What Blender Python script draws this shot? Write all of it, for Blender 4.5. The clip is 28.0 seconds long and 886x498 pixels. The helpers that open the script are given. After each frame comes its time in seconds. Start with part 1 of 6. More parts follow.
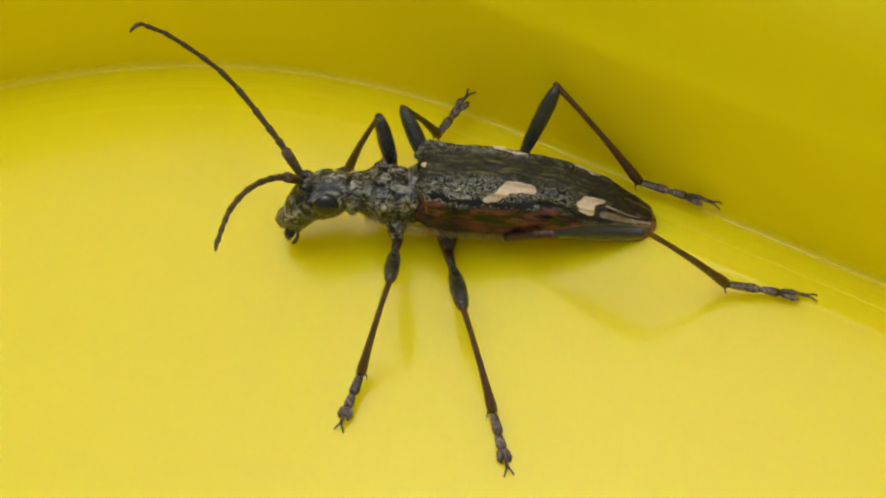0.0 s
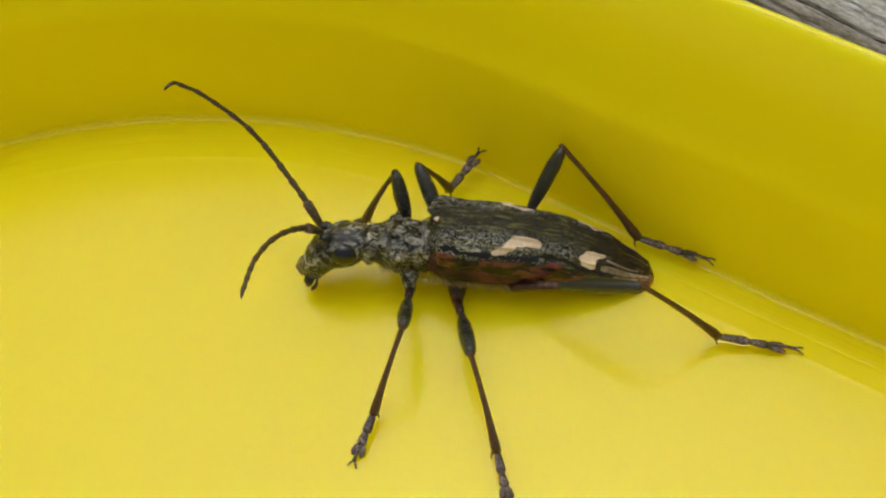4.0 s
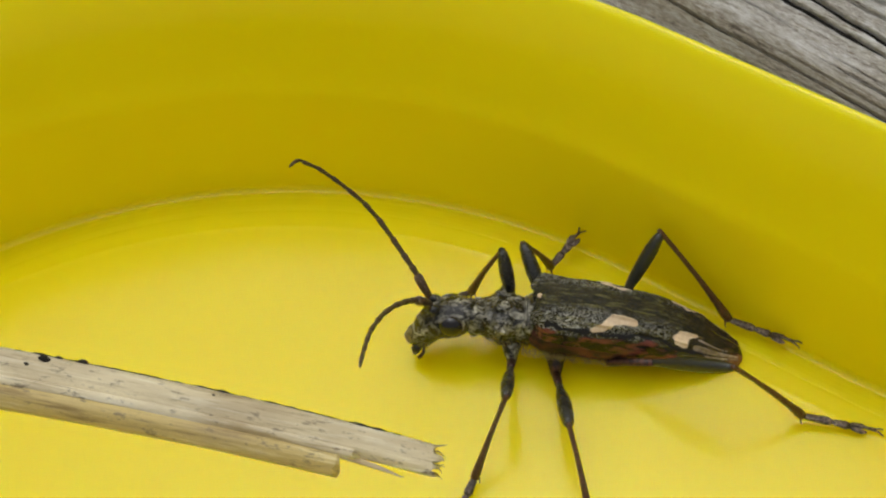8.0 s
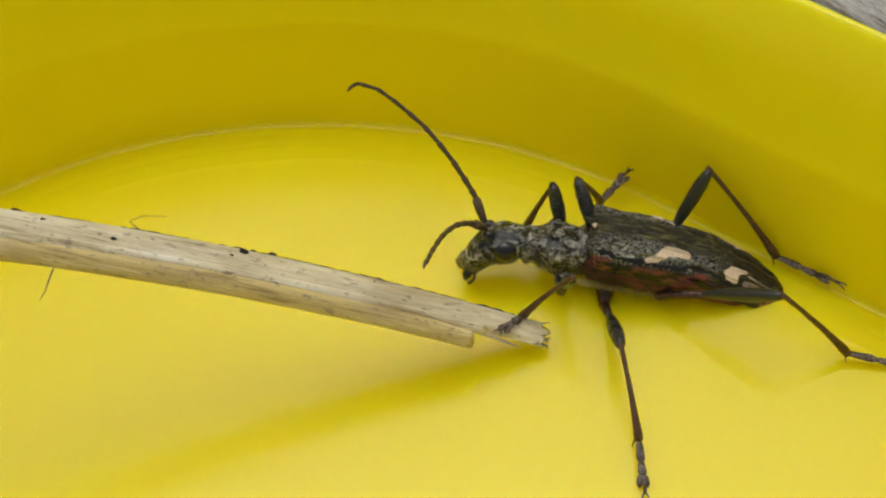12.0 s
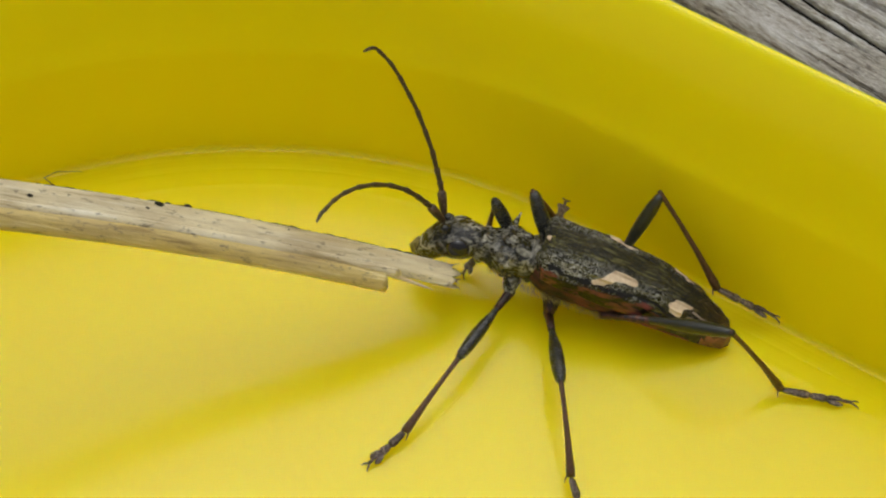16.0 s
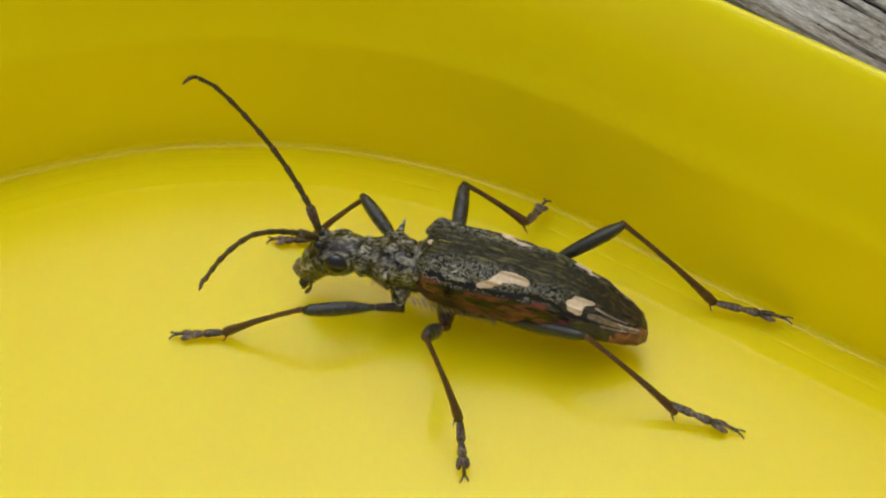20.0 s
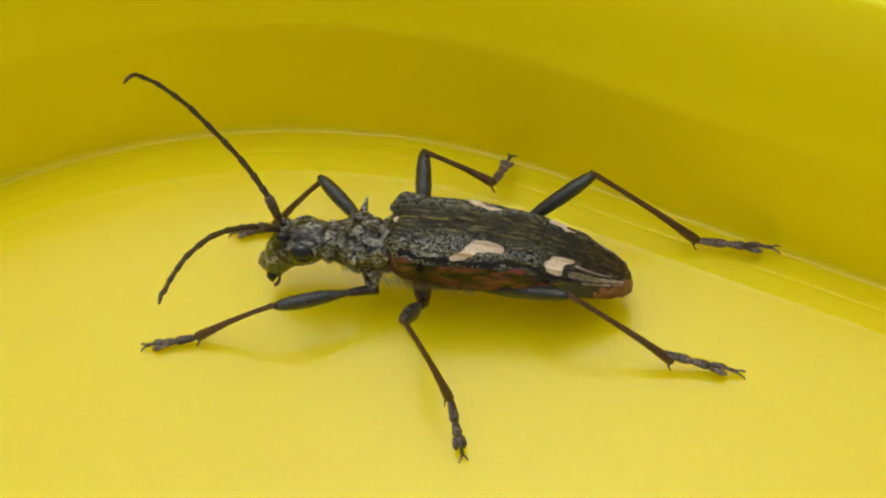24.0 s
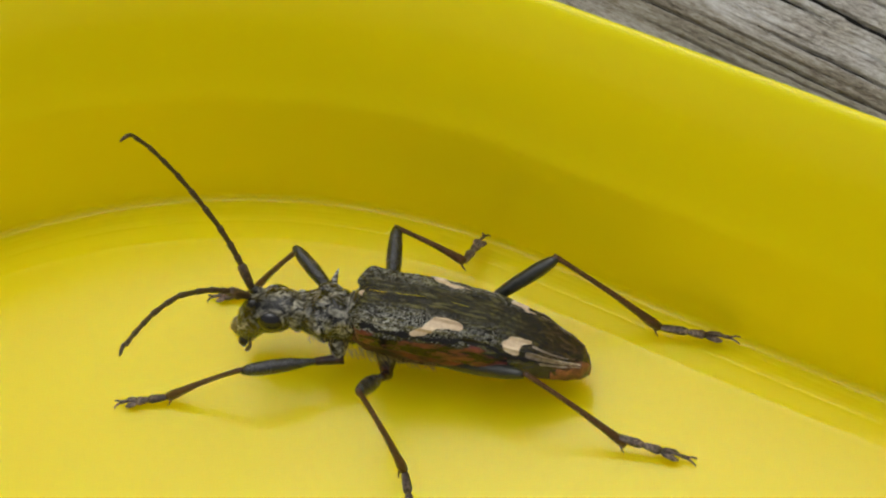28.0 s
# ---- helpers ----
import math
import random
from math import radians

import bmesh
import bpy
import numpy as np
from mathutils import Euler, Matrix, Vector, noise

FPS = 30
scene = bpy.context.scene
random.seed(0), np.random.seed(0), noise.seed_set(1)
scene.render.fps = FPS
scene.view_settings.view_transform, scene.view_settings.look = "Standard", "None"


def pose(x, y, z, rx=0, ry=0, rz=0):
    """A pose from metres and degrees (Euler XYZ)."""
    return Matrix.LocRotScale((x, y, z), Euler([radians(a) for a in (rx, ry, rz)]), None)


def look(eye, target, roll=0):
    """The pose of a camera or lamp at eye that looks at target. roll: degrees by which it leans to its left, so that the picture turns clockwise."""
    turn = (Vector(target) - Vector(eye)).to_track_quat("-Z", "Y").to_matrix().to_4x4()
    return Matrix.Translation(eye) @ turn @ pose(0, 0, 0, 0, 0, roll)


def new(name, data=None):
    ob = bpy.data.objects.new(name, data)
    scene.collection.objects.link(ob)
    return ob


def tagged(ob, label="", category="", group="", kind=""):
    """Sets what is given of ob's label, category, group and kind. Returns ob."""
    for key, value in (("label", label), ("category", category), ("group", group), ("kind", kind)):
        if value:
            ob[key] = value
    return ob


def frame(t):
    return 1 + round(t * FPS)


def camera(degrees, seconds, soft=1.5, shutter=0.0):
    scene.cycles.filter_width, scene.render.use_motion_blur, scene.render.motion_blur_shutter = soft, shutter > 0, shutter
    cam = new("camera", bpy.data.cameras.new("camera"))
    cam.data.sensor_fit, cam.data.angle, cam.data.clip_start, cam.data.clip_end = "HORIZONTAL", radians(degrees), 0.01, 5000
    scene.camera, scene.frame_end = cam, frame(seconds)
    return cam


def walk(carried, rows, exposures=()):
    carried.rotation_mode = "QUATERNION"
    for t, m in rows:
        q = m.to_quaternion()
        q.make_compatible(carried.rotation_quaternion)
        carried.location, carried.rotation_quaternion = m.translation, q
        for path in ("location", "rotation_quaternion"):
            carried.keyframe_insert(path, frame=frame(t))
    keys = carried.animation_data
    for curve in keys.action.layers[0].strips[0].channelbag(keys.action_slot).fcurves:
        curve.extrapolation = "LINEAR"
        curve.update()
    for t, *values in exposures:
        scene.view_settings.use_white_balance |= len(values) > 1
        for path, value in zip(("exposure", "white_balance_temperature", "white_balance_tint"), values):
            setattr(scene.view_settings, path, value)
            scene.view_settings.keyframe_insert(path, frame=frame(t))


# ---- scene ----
# A longhorn beetle in a yellow plastic tray on a weathered wooden table.
# The plan is drawn in millimetres (MM) and built at true size in metres.
MM = 0.001

# ---- camera ----
cam = camera(24.92, 28.0, soft=2.2)
walk(cam, [
    (0.0, pose(-0.00750, -0.02907, 0.08441, 28.757, 4.780, -61.384)),
    (0.5, pose(-0.00897, -0.02986, 0.08479, 29.764, 5.128, -61.368)),
    (1.0, pose(-0.00903, -0.03069, 0.08428, 29.950, 5.105, -61.328)),
    (1.5, pose(-0.00848, -0.03144, 0.08564, 29.792, 5.009, -61.489)),
    (2.0, pose(-0.00858, -0.03049, 0.08615, 29.641, 4.890, -61.456)),
    (2.5, pose(-0.00920, -0.02992, 0.08602, 29.702, 4.893, -61.214)),
    (3.0, pose(-0.00842, -0.02916, 0.08623, 29.417, 4.610, -61.375)),
    (3.5, pose(-0.00915, -0.02995, 0.08796, 29.623, 4.406, -60.897)),
    (5.5, pose(-0.00923, -0.03063, 0.09650, 29.395, 4.792, -59.113)),
    (6.0, pose(-0.01037, -0.02977, 0.09718, 29.819, 4.774, -58.705)),
    (6.5, pose(-0.00966, -0.02964, 0.09713, 30.107, 4.851, -58.557)),
    (7.0, pose(-0.01154, -0.02907, 0.09671, 30.696, 4.607, -58.226)),
    (7.5, pose(-0.01187, -0.02922, 0.09647, 30.833, 4.660, -57.921)),
    (8.0, pose(-0.01167, -0.02913, 0.09692, 30.947, 4.706, -57.928)),
    (8.5, pose(-0.01321, -0.02985, 0.09650, 30.923, 4.335, -57.173)),
    (9.0, pose(-0.01530, -0.03136, 0.09606, 32.062, 4.392, -56.999)),
    (9.5, pose(-0.01349, -0.03013, 0.09797, 30.894, 4.603, -57.034)),
    (10.0, pose(-0.01090, -0.03054, 0.09844, 29.715, 5.942, -57.123)),
    (10.5, pose(-0.01204, -0.02971, 0.09829, 29.237, 5.679, -56.757)),
    (11.0, pose(-0.01838, -0.02646, 0.09759, 31.350, 2.505, -57.599)),
    (11.5, pose(-0.01801, -0.02750, 0.09649, 31.573, 3.254, -57.506)),
    (12.0, pose(-0.01776, -0.02728, 0.09544, 31.405, 2.970, -57.194)),
    (12.5, pose(-0.01302, -0.02870, 0.09502, 29.582, 3.734, -57.185)),
    (14.5, pose(-0.02142, -0.02435, 0.09369, 31.745, -1.265, -57.465)),
    (15.0, pose(-0.02095, -0.02394, 0.09397, 31.722, -1.616, -57.131)),
    (15.5, pose(-0.02022, -0.02286, 0.09414, 31.710, -1.920, -57.476)),
    (16.0, pose(-0.01906, -0.02132, 0.09806, 30.622, -1.213, -59.010)),
    (16.5, pose(-0.01915, -0.02197, 0.09830, 30.772, -0.693, -58.750)),
    (16.8, pose(-0.01758, -0.02404, 0.09727, 30.880, 0.224, -58.306)),
    (17.0, pose(-0.01658, -0.02522, 0.09661, 30.991, 0.917, -57.971)),
    (17.5, pose(-0.01702, -0.02552, 0.09400, 31.935, 0.892, -57.991)),
    (18.0, pose(-0.01847, -0.02631, 0.09334, 32.934, 0.650, -58.217)),
    (18.5, pose(-0.01677, -0.02568, 0.09042, 32.084, 0.020, -58.087)),
    (19.0, pose(-0.01627, -0.02548, 0.09069, 31.862, -0.089, -58.283)),
    (19.5, pose(-0.01500, -0.02511, 0.09033, 31.673, 0.334, -58.723)),
    (20.0, pose(-0.01272, -0.02351, 0.09108, 30.450, 1.364, -59.265)),
    (20.5, pose(-0.01349, -0.02286, 0.09004, 30.908, 3.041, -60.668)),
    (21.0, pose(-0.01255, -0.02411, 0.08940, 30.768, 4.217, -62.584)),
    (21.5, pose(-0.01155, -0.02368, 0.08838, 29.839, 4.783, -63.681)),
    (22.0, pose(-0.01050, -0.02363, 0.08737, 28.877, 4.893, -64.326)),
    (22.5, pose(-0.00989, -0.02359, 0.08790, 28.430, 5.170, -64.935)),
    (24.5, pose(-0.00735, -0.02145, 0.08959, 26.850, 4.580, -66.055)),
    (25.0, pose(-0.00759, -0.02375, 0.08957, 28.153, 5.284, -65.023)),
    (25.5, pose(-0.00635, -0.02393, 0.09052, 27.865, 4.968, -64.390)),
    (26.0, pose(-0.00614, -0.02683, 0.09165, 28.723, 5.613, -63.836)),
    (26.5, pose(-0.00884, -0.02639, 0.09059, 29.369, 5.130, -62.717)),
    (27.0, pose(-0.00692, -0.02777, 0.09044, 29.128, 5.785, -62.429)),
    (27.5, pose(-0.00524, -0.02883, 0.09002, 29.352, 6.301, -62.052)),
    (28.0, pose(-0.00500, -0.02818, 0.09158, 29.066, 5.934, -62.150)),
])

# ---- world and light: a bright overcast sky with a broad, veiled sun ----
world = bpy.data.worlds.new("sky")
scene.world = world
world.use_nodes = True
wn = world.node_tree.nodes
sky = wn.new("ShaderNodeTexSky")
sky.sky_type = 'NISHITA'
sky.sun_disc = False
SUN_ELEV, SUN_AZ = radians(74), radians(38)      # azimuth in the plan, from +x towards +y
sky.sun_elevation = SUN_ELEV
sky.sun_rotation = radians(90) - SUN_AZ
sky.air_density, sky.dust_density, sky.ozone_density = 1.0, 6.0, 0.6
cloud = wn.new("ShaderNodeHueSaturation")
cloud.inputs["Saturation"].default_value = 0.12
world.node_tree.links.new(sky.outputs[0], cloud.inputs["Color"])
world.node_tree.links.new(cloud.outputs[0], wn["Background"].inputs[0])
wn["Background"].inputs[1].default_value = 0.112
sun = new("sun", bpy.data.lights.new("sun", 'SUN'))
sun.data.energy, sun.data.angle, sun.data.color = 0.72, radians(88), (1.0, 0.98, 0.93)
sun_dir = Vector((math.cos(SUN_ELEV) * math.cos(SUN_AZ), math.cos(SUN_ELEV) * math.sin(SUN_AZ), math.sin(SUN_ELEV)))
sun.matrix_world = look(sun_dir * 2, (0, 0, 0))
scene.view_settings.exposure = -0.26


# ---- helpers for building ----
def part(name, bm, material, parent=None, label=""):
    """Links a bmesh drawn in millimetres as one mesh object under a thing or a part."""
    bmesh.ops.recalc_face_normals(bm, faces=bm.faces)
    bmesh.ops.scale(bm, vec=(MM, MM, MM), verts=bm.verts)
    me = bpy.data.meshes.new(name)
    bm.to_mesh(me)
    bm.free()
    me.materials.append(material)
    for p in me.polygons:
        p.use_smooth = True
    ob = new(name, me)
    ob.parent = parent
    if label:
        ob["label"] = label
    return ob


def grid_mesh(bm, rows, closed=False, flip=False):
    """Faces between rows of points; closed joins each row's end to its start."""
    vs = [[bm.verts.new(p) for p in r] for r in rows]
    for a, b in zip(vs, vs[1:]):
        n = len(a)
        for i in range(n if closed else n - 1):
            j = (i + 1) % n
            bm.faces.new((a[i], a[j], b[j], b[i]))
    return vs


def cap(bm, ring):
    bm.faces.new(ring)


def tube(bm, pts, radii, sides=10, up=(0, 0, 1), squash=1.0, rough=0.0):
    """A round body along points with a radius at each, closed at both ends."""
    rows = []
    pts = [Vector(p) for p in pts]
    for i, p in enumerate(pts):
        d = (pts[min(i + 1, len(pts) - 1)] - pts[max(i - 1, 0)]).normalized()
        s = d.cross(Vector(up))
        s = s.normalized() if s.length > 1e-6 else Vector((0, 1, 0))
        u = s.cross(d).normalized()
        row = []
        for k in range(sides):
            a = 2 * math.pi * k / sides
            r = radii[i] * (1 + rough * noise.noise(p * 3 + Vector((math.cos(a), math.sin(a), 0)) * 2))
            row.append(p + s * math.cos(a) * r + u * math.sin(a) * r * squash)
        rows.append(row)
    vs = grid_mesh(bm, rows, closed=True)
    cap(bm, vs[0])
    cap(bm, vs[-1])


def lerp(table, x):
    """Smooth value at x from a short table of (x, value...)."""
    for (a, *va), (b, *vb) in zip(table, table[1:]):
        if x <= b:
            k = max(0.0, (x - a) / (b - a))
            k = k * k * (3 - 2 * k) * 0.5 + k * 0.5
            return [p + (q - p) * k for p, q in zip(va, vb)]
    return list(table[-1][1:])


# ---- materials ----
def material(name, colour, rough=0.5, metal=0.0, spec=0.5):
    m = bpy.data.materials.new(name)
    m.use_nodes = True
    b = m.node_tree.nodes["Principled BSDF"]
    b.inputs["Base Color"].default_value = (*colour, 1)
    b.inputs["Roughness"].default_value = rough
    b.inputs["Metallic"].default_value = metal
    b.inputs["Specular IOR Level"].default_value = spec
    return m


def node(m, kind, **inputs):
    n = m.node_tree.nodes.new(kind)
    for k, v in inputs.items():
        n.inputs[k.replace("_", " ")].default_value = v
    return n


def link(m, a, b):
    m.node_tree.links.new(a, b)


def bsdf(m):
    return m.node_tree.nodes["Principled BSDF"]


def coords(m, scale=(1, 1, 1), space="Object"):
    tc = m.node_tree.nodes.new("ShaderNodeTexCoord")
    mp = m.node_tree.nodes.new("ShaderNodeMapping")
    mp.inputs["Scale"].default_value = scale
    link(m, tc.outputs[space], mp.inputs["Vector"])
    return mp.outputs[0]


def noise_tex(m, vec, scale, detail=4.0, rough=0.55, distort=0.0):
    n = node(m, "ShaderNodeTexNoise", Scale=scale, Detail=detail, Roughness=rough, Distortion=distort)
    link(m, vec, n.inputs["Vector"])
    return n.outputs["Fac"]


def ramp(m, fac, stops):
    r = m.node_tree.nodes.new("ShaderNodeValToRGB")
    e = r.color_ramp.elements
    while len(e) < len(stops):
        e.new(0.5)
    for el, (pos, col) in zip(e, stops):
        el.position, el.color = pos, (*col, 1) if len(col) == 3 else col
    link(m, fac, r.inputs[0])
    return r.outputs[0]


def mix(m, fac, a, b, blend='MIX'):
    n = m.node_tree.nodes.new("ShaderNodeMix")
    n.data_type, n.blend_type = 'RGBA', blend
    for sock, v in ((n.inputs[0], fac), (n.inputs[6], a), (n.inputs[7], b)):
        if isinstance(v, (int, float)):
            sock.default_value = v
        elif isinstance(v, tuple):
            sock.default_value = (*v, 1)
        else:
            link(m, v, sock)
    return n.outputs[2]


def bump(m, height, strength, distance, before=None):
    n = node(m, "ShaderNodeBump", Strength=strength, Distance=distance)
    link(m, height, n.inputs["Height"])
    if before:
        link(m, before, n.inputs["Normal"])
    return n.outputs[0]


def plastic_material():
    m = material("yellow_plastic", (0.87, 0.715, 0.004), 0.20, 0.0, 0.27)
    v = coords(m)
    soft = noise_tex(m, v, 40, 2)
    fine = noise_tex(m, v, 1600, 3)
    col = mix(m, ramp(m, soft, [(0.3, (0, 0, 0)), (0.7, (1, 1, 1))]), (0.895, 0.728, 0.002), (0.915, 0.746, 0.004))
    link(m, col, bsdf(m).inputs["Base Color"])
    link(m, ramp(m, fine, [(0.35, (0.19,) * 3), (0.75, (0.25,) * 3)]), bsdf(m).inputs["Roughness"])
    link(m, bump(m, soft, 0.05, 0.0006), bsdf(m).inputs["Normal"])
    bsdf(m).inputs["Subsurface Weight"].default_value = 0.75
    bsdf(m).inputs["Subsurface Radius"].default_value = (0.0024, 0.0020, 0.0002)
    bsdf(m).inputs["Subsurface Scale"].default_value = 1.0
    return m


def wood_material():
    m = material("weathered_wood", (0.3, 0.28, 0.25), 0.85, 0, 0.2)
    long_ = noise_tex(m, coords(m, (1, 0.09, 1)), 2300, 6, 0.75, 0.4)
    mid = noise_tex(m, coords(m, (1, 0.16, 1)), 800, 7, 0.72, 0.6)
    broad = noise_tex(m, coords(m, (1, 0.22, 1)), 240, 5, 0.6, 0.5)
    fine = noise_tex(m, coords(m, (1, 0.30, 1)), 5200, 5, 0.75)
    grey = ramp(m, mid, [(0.28, (0.30, 0.27, 0.23)), (0.40, (0.58, 0.56, 0.53)), (0.52, (0.72, 0.715, 0.70)), (0.66, (0.82, 0.82, 0.81)), (0.80, (0.60, 0.58, 0.55))])
    lines = ramp(m, long_, [(0.32, (0.20, 0.17, 0.14)), (0.41, (0.80, 0.78, 0.75)), (0.55, (1, 1, 1))])
    col = mix(m, 1.0, grey, lines, 'MULTIPLY')
    warm = ramp(m, broad, [(0.34, (0.66, 0.62, 0.53)), (0.48, (0.90, 0.885, 0.84)), (0.62, (1.0, 0.99, 0.97))])
    col = mix(m, 1.0, col, warm, 'MULTIPLY')
    col = mix(m, 0.9, col, ramp(m, fine, [(0.32, (0.16, 0.15, 0.14)), (0.68, (0.80, 0.80, 0.80))]), 'OVERLAY')
    # a darker, browner streak of the grain beside the tray
    sep = m.node_tree.nodes.new("ShaderNodeSeparateXYZ")
    link(m, coords(m, (10, 1, 1)), sep.inputs[0])
    wob = m.node_tree.nodes.new("ShaderNodeMath")
    wob.operation = 'MULTIPLY_ADD'
    link(m, mid, wob.inputs[0])
    wob.inputs[1].default_value = 0.03
    link(m, sep.outputs[0], wob.inputs[2])
    brown_band = ramp(m, wob.outputs[0], [(0.540, (1, 1, 1)), (0.556, (0.50, 0.47, 0.38)), (0.574, (0.56, 0.52, 0.43)), (0.586, (1, 1, 1))])
    col = mix(m, 0.85, col, brown_band, 'MULTIPLY')
    link(m, col, bsdf(m).inputs["Base Color"])
    b1 = bump(m, long_, 1.0, 0.0006)
    link(m, bump(m, fine, 0.6, 0.00012, b1), bsdf(m).inputs["Normal"])
    return m


PLASTIC = plastic_material()
WOOD = wood_material()
CRACK_SHADE = material("crack_shade_black", (0.012, 0.011, 0.009), 0.95, 0, 0.1)
WOOD_END = wood_material()
SCUFF = material("brown_dirt", (0.42, 0.32, 0.03), 0.7, 0, 0.2)


# ---- the table: weathered planks that run along the tray's long side ----
TABLE_Z = -1.7


# x at y 0, slant, from y, to y, half width, depth, waviness
CRACKS = ((59.1, 0.06, -2.4, 90, 0.17, 4.5, 0.12), (60.0, 0.08, -60, 90, 0.14, 4.5, 0.15), (56.75, 0.02, -9, 1.2, 0.10, 1.2, 0.12), (55.2, 0.02, -12, 14, 0.09, 0.8, 0.35),
          (53.9, 0.02, -30, 8, 0.08, 0.7, 0.4), (54.6, 0.03, -9, 3, 0.08, 0.6, 0.3), (57.8, 0.03, 4, 30, 0.08, 0.5, 0.3), (55.8, 0.03, -6, 5, 0.07, 0.5, 0.3),
          (57.4, 0.03, -4, 3, 0.06, 0.4, 0.3), (62.5, 0.04, -40, 30, 0.16, 1.2, 0.4), (61.4, 0.03, -8, 9, 0.10, 0.8, 0.3), (58.1, 0.03, -16, -4, 0.09, 0.6, 0.3),
          (66.0, 0.0, -70, 70, 0.25, 1.6, 0.7), (52.6, 0.0, -20, 12, 0.12, 0.7, 0.4))


def crack_line(crack, y):
    """Where a crack runs at y, and how open it is there."""
    cx, slope, y0, y1, half, deep, wig = crack
    c = cx + slope * max(-15.0, min(15.0, y)) + wig * noise.noise(Vector((cx * 7.1, y * 0.15, 0))) + 0.10 * noise.noise(Vector((cx, y * 0.8, 3)))
    return c, min(1.0, max(0.0, min(y - y0, y1 - y) / 4.0))


def crack_depth(x, y):
    """Depth of the weather cracks and worn grain of the plank beside the tray."""
    d = 0.0
    for crack in CRACKS:
        c, end = crack_line(crack, y)
        if end > 0:
            d += crack[5] * end * math.exp(-((x - c) / (crack[4] * (0.3 + 0.7 * end))) ** 4)
    worn = 0.10 * noise.noise(Vector((x * 1.3, y * 0.15, 5))) + 0.13 * noise.noise(Vector((x * 4.5, y * 0.25, 9)))
    return d + max(0.0, worn)


def build_table():
    table = tagged(new("table"), "weathered grey wooden table top of rough cracked planks", "table")
    table.matrix_world = pose(0, 0, TABLE_Z * MM, 0, 0, -5.5)
    edges = [-420, -318, -214, -112, -22, 82, 172, 276, 380, 480]
    for a, b in zip(edges, edges[1:]):
        near = a < 60 < b
        ys = sorted({-420 + 14.0 * i for i in range(61)} | ({-48 + 0.8 * i for i in range(121)} if near else set()))
        bm = bmesh.new()
        rows = []
        for y in ys:
            x0 = a + 0.9 + 0.5 * noise.noise(Vector((a * 0.3, y * 0.03, 0)))
            x1 = b - 0.9 + 0.5 * noise.noise(Vector((b * 0.3 + 9, y * 0.03, 0)))
            top = [(x0 + 1.6, y, 0), (x1 - 1.6, y, 0)]
            if near:
                top = [(x0 + 1.6, y, 0)] + [(x, y, -crack_depth(x, y)) for x in np.arange(47.0, 66.0, 0.06)] + [(x1 - 1.6, y, 0)]
            rows.append([(x0, y, -24), (x0, y, -1.2), (x0 + 0.5, y, -0.35)] + top + [(x1 - 0.5, y, -0.35), (x1, y, -1.2), (x1, y, -24)])
        vs = grid_mesh(bm, rows, closed=True)
        cap(bm, vs[0])
        cap(bm, vs[-1])
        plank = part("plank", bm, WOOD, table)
        # black strips set inside the open cracks in place of their deep shade
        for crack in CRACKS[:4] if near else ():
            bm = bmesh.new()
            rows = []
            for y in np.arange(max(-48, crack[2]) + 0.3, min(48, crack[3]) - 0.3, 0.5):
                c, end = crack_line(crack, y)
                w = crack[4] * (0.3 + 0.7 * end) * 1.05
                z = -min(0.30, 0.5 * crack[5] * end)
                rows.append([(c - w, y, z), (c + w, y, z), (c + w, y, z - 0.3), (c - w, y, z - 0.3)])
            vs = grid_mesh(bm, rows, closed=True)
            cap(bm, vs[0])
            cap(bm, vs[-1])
            part("crack_shade_strip", bm, CRACK_SHADE, plank, "black strip for the shade inside a crack")
    # battens and legs under the planks
    for y in (-360, 360):
        bm = bmesh.new()
        bmesh.ops.create_cube(bm, size=1.0, matrix=Matrix.Translation((30, y, -60)) @ Matrix.Diagonal((880, 44, 72, 1)))
        bmesh.ops.bevel(bm, geom=bm.edges[:], offset=3, segments=2, affect='EDGES')
        part("batten", bm, WOOD_END, table)
        for x in (-350, 410):
            bm = bmesh.new()
            bmesh.ops.create_cube(bm, size=1.0, matrix=Matrix.Translation((x, y, -422)) @ Matrix.Diagonal((70, 70, 652.6, 1)))
            bmesh.ops.bevel(bm, geom=bm.edges[:], offset=4, segments=2, affect='EDGES')
            part("leg", bm, WOOD_END, table)
    return table


# ---- the tray ----
LX, LY = 62.0, 84.0       # between the centres of the rounded corners


def outline(r, arc=28):
    """The tray's rounded outline at the distance r from the corner centres, anticlockwise from the near end of the straight side."""
    pts = []
    for cx, cy, a0 in ((0, 0, 0), (-LX, 0, 90), (-LX, -LY, 180), (0, -LY, 270)):
        for i in range(arc + 1):
            a = radians(a0 + 90 * i / arc)
            pts.append((cx + r * math.cos(a), cy + r * math.sin(a)))
    return pts


def sweep(profile, arc=28):
    bm = bmesh.new()
    rows = [[(x, y, z) for x, y in outline(r, arc)] for r, z in profile]
    vs = grid_mesh(bm, rows, closed=True)
    return bm, vs


# fine moulded rings round the floor: radius, half width, height
RINGS = ((34.98, 0.16, 0.010), (36.06, 0.10, -0.010), (36.42, 0.08, 0.005), (36.84, 0.09, -0.008))


def floor_profile():
    """The floor from its middle to the foot of the wall, with the fine rings."""
    rs = [6, 15, 24, 30, 33, 34] + [34.3 + 0.03 * i for i in range(95)]
    out = []
    for r in rs:
        z = sum(h * math.exp(-((r - c) / w) ** 2) for c, w, h in RINGS)
        out.append((r, z))
    return out


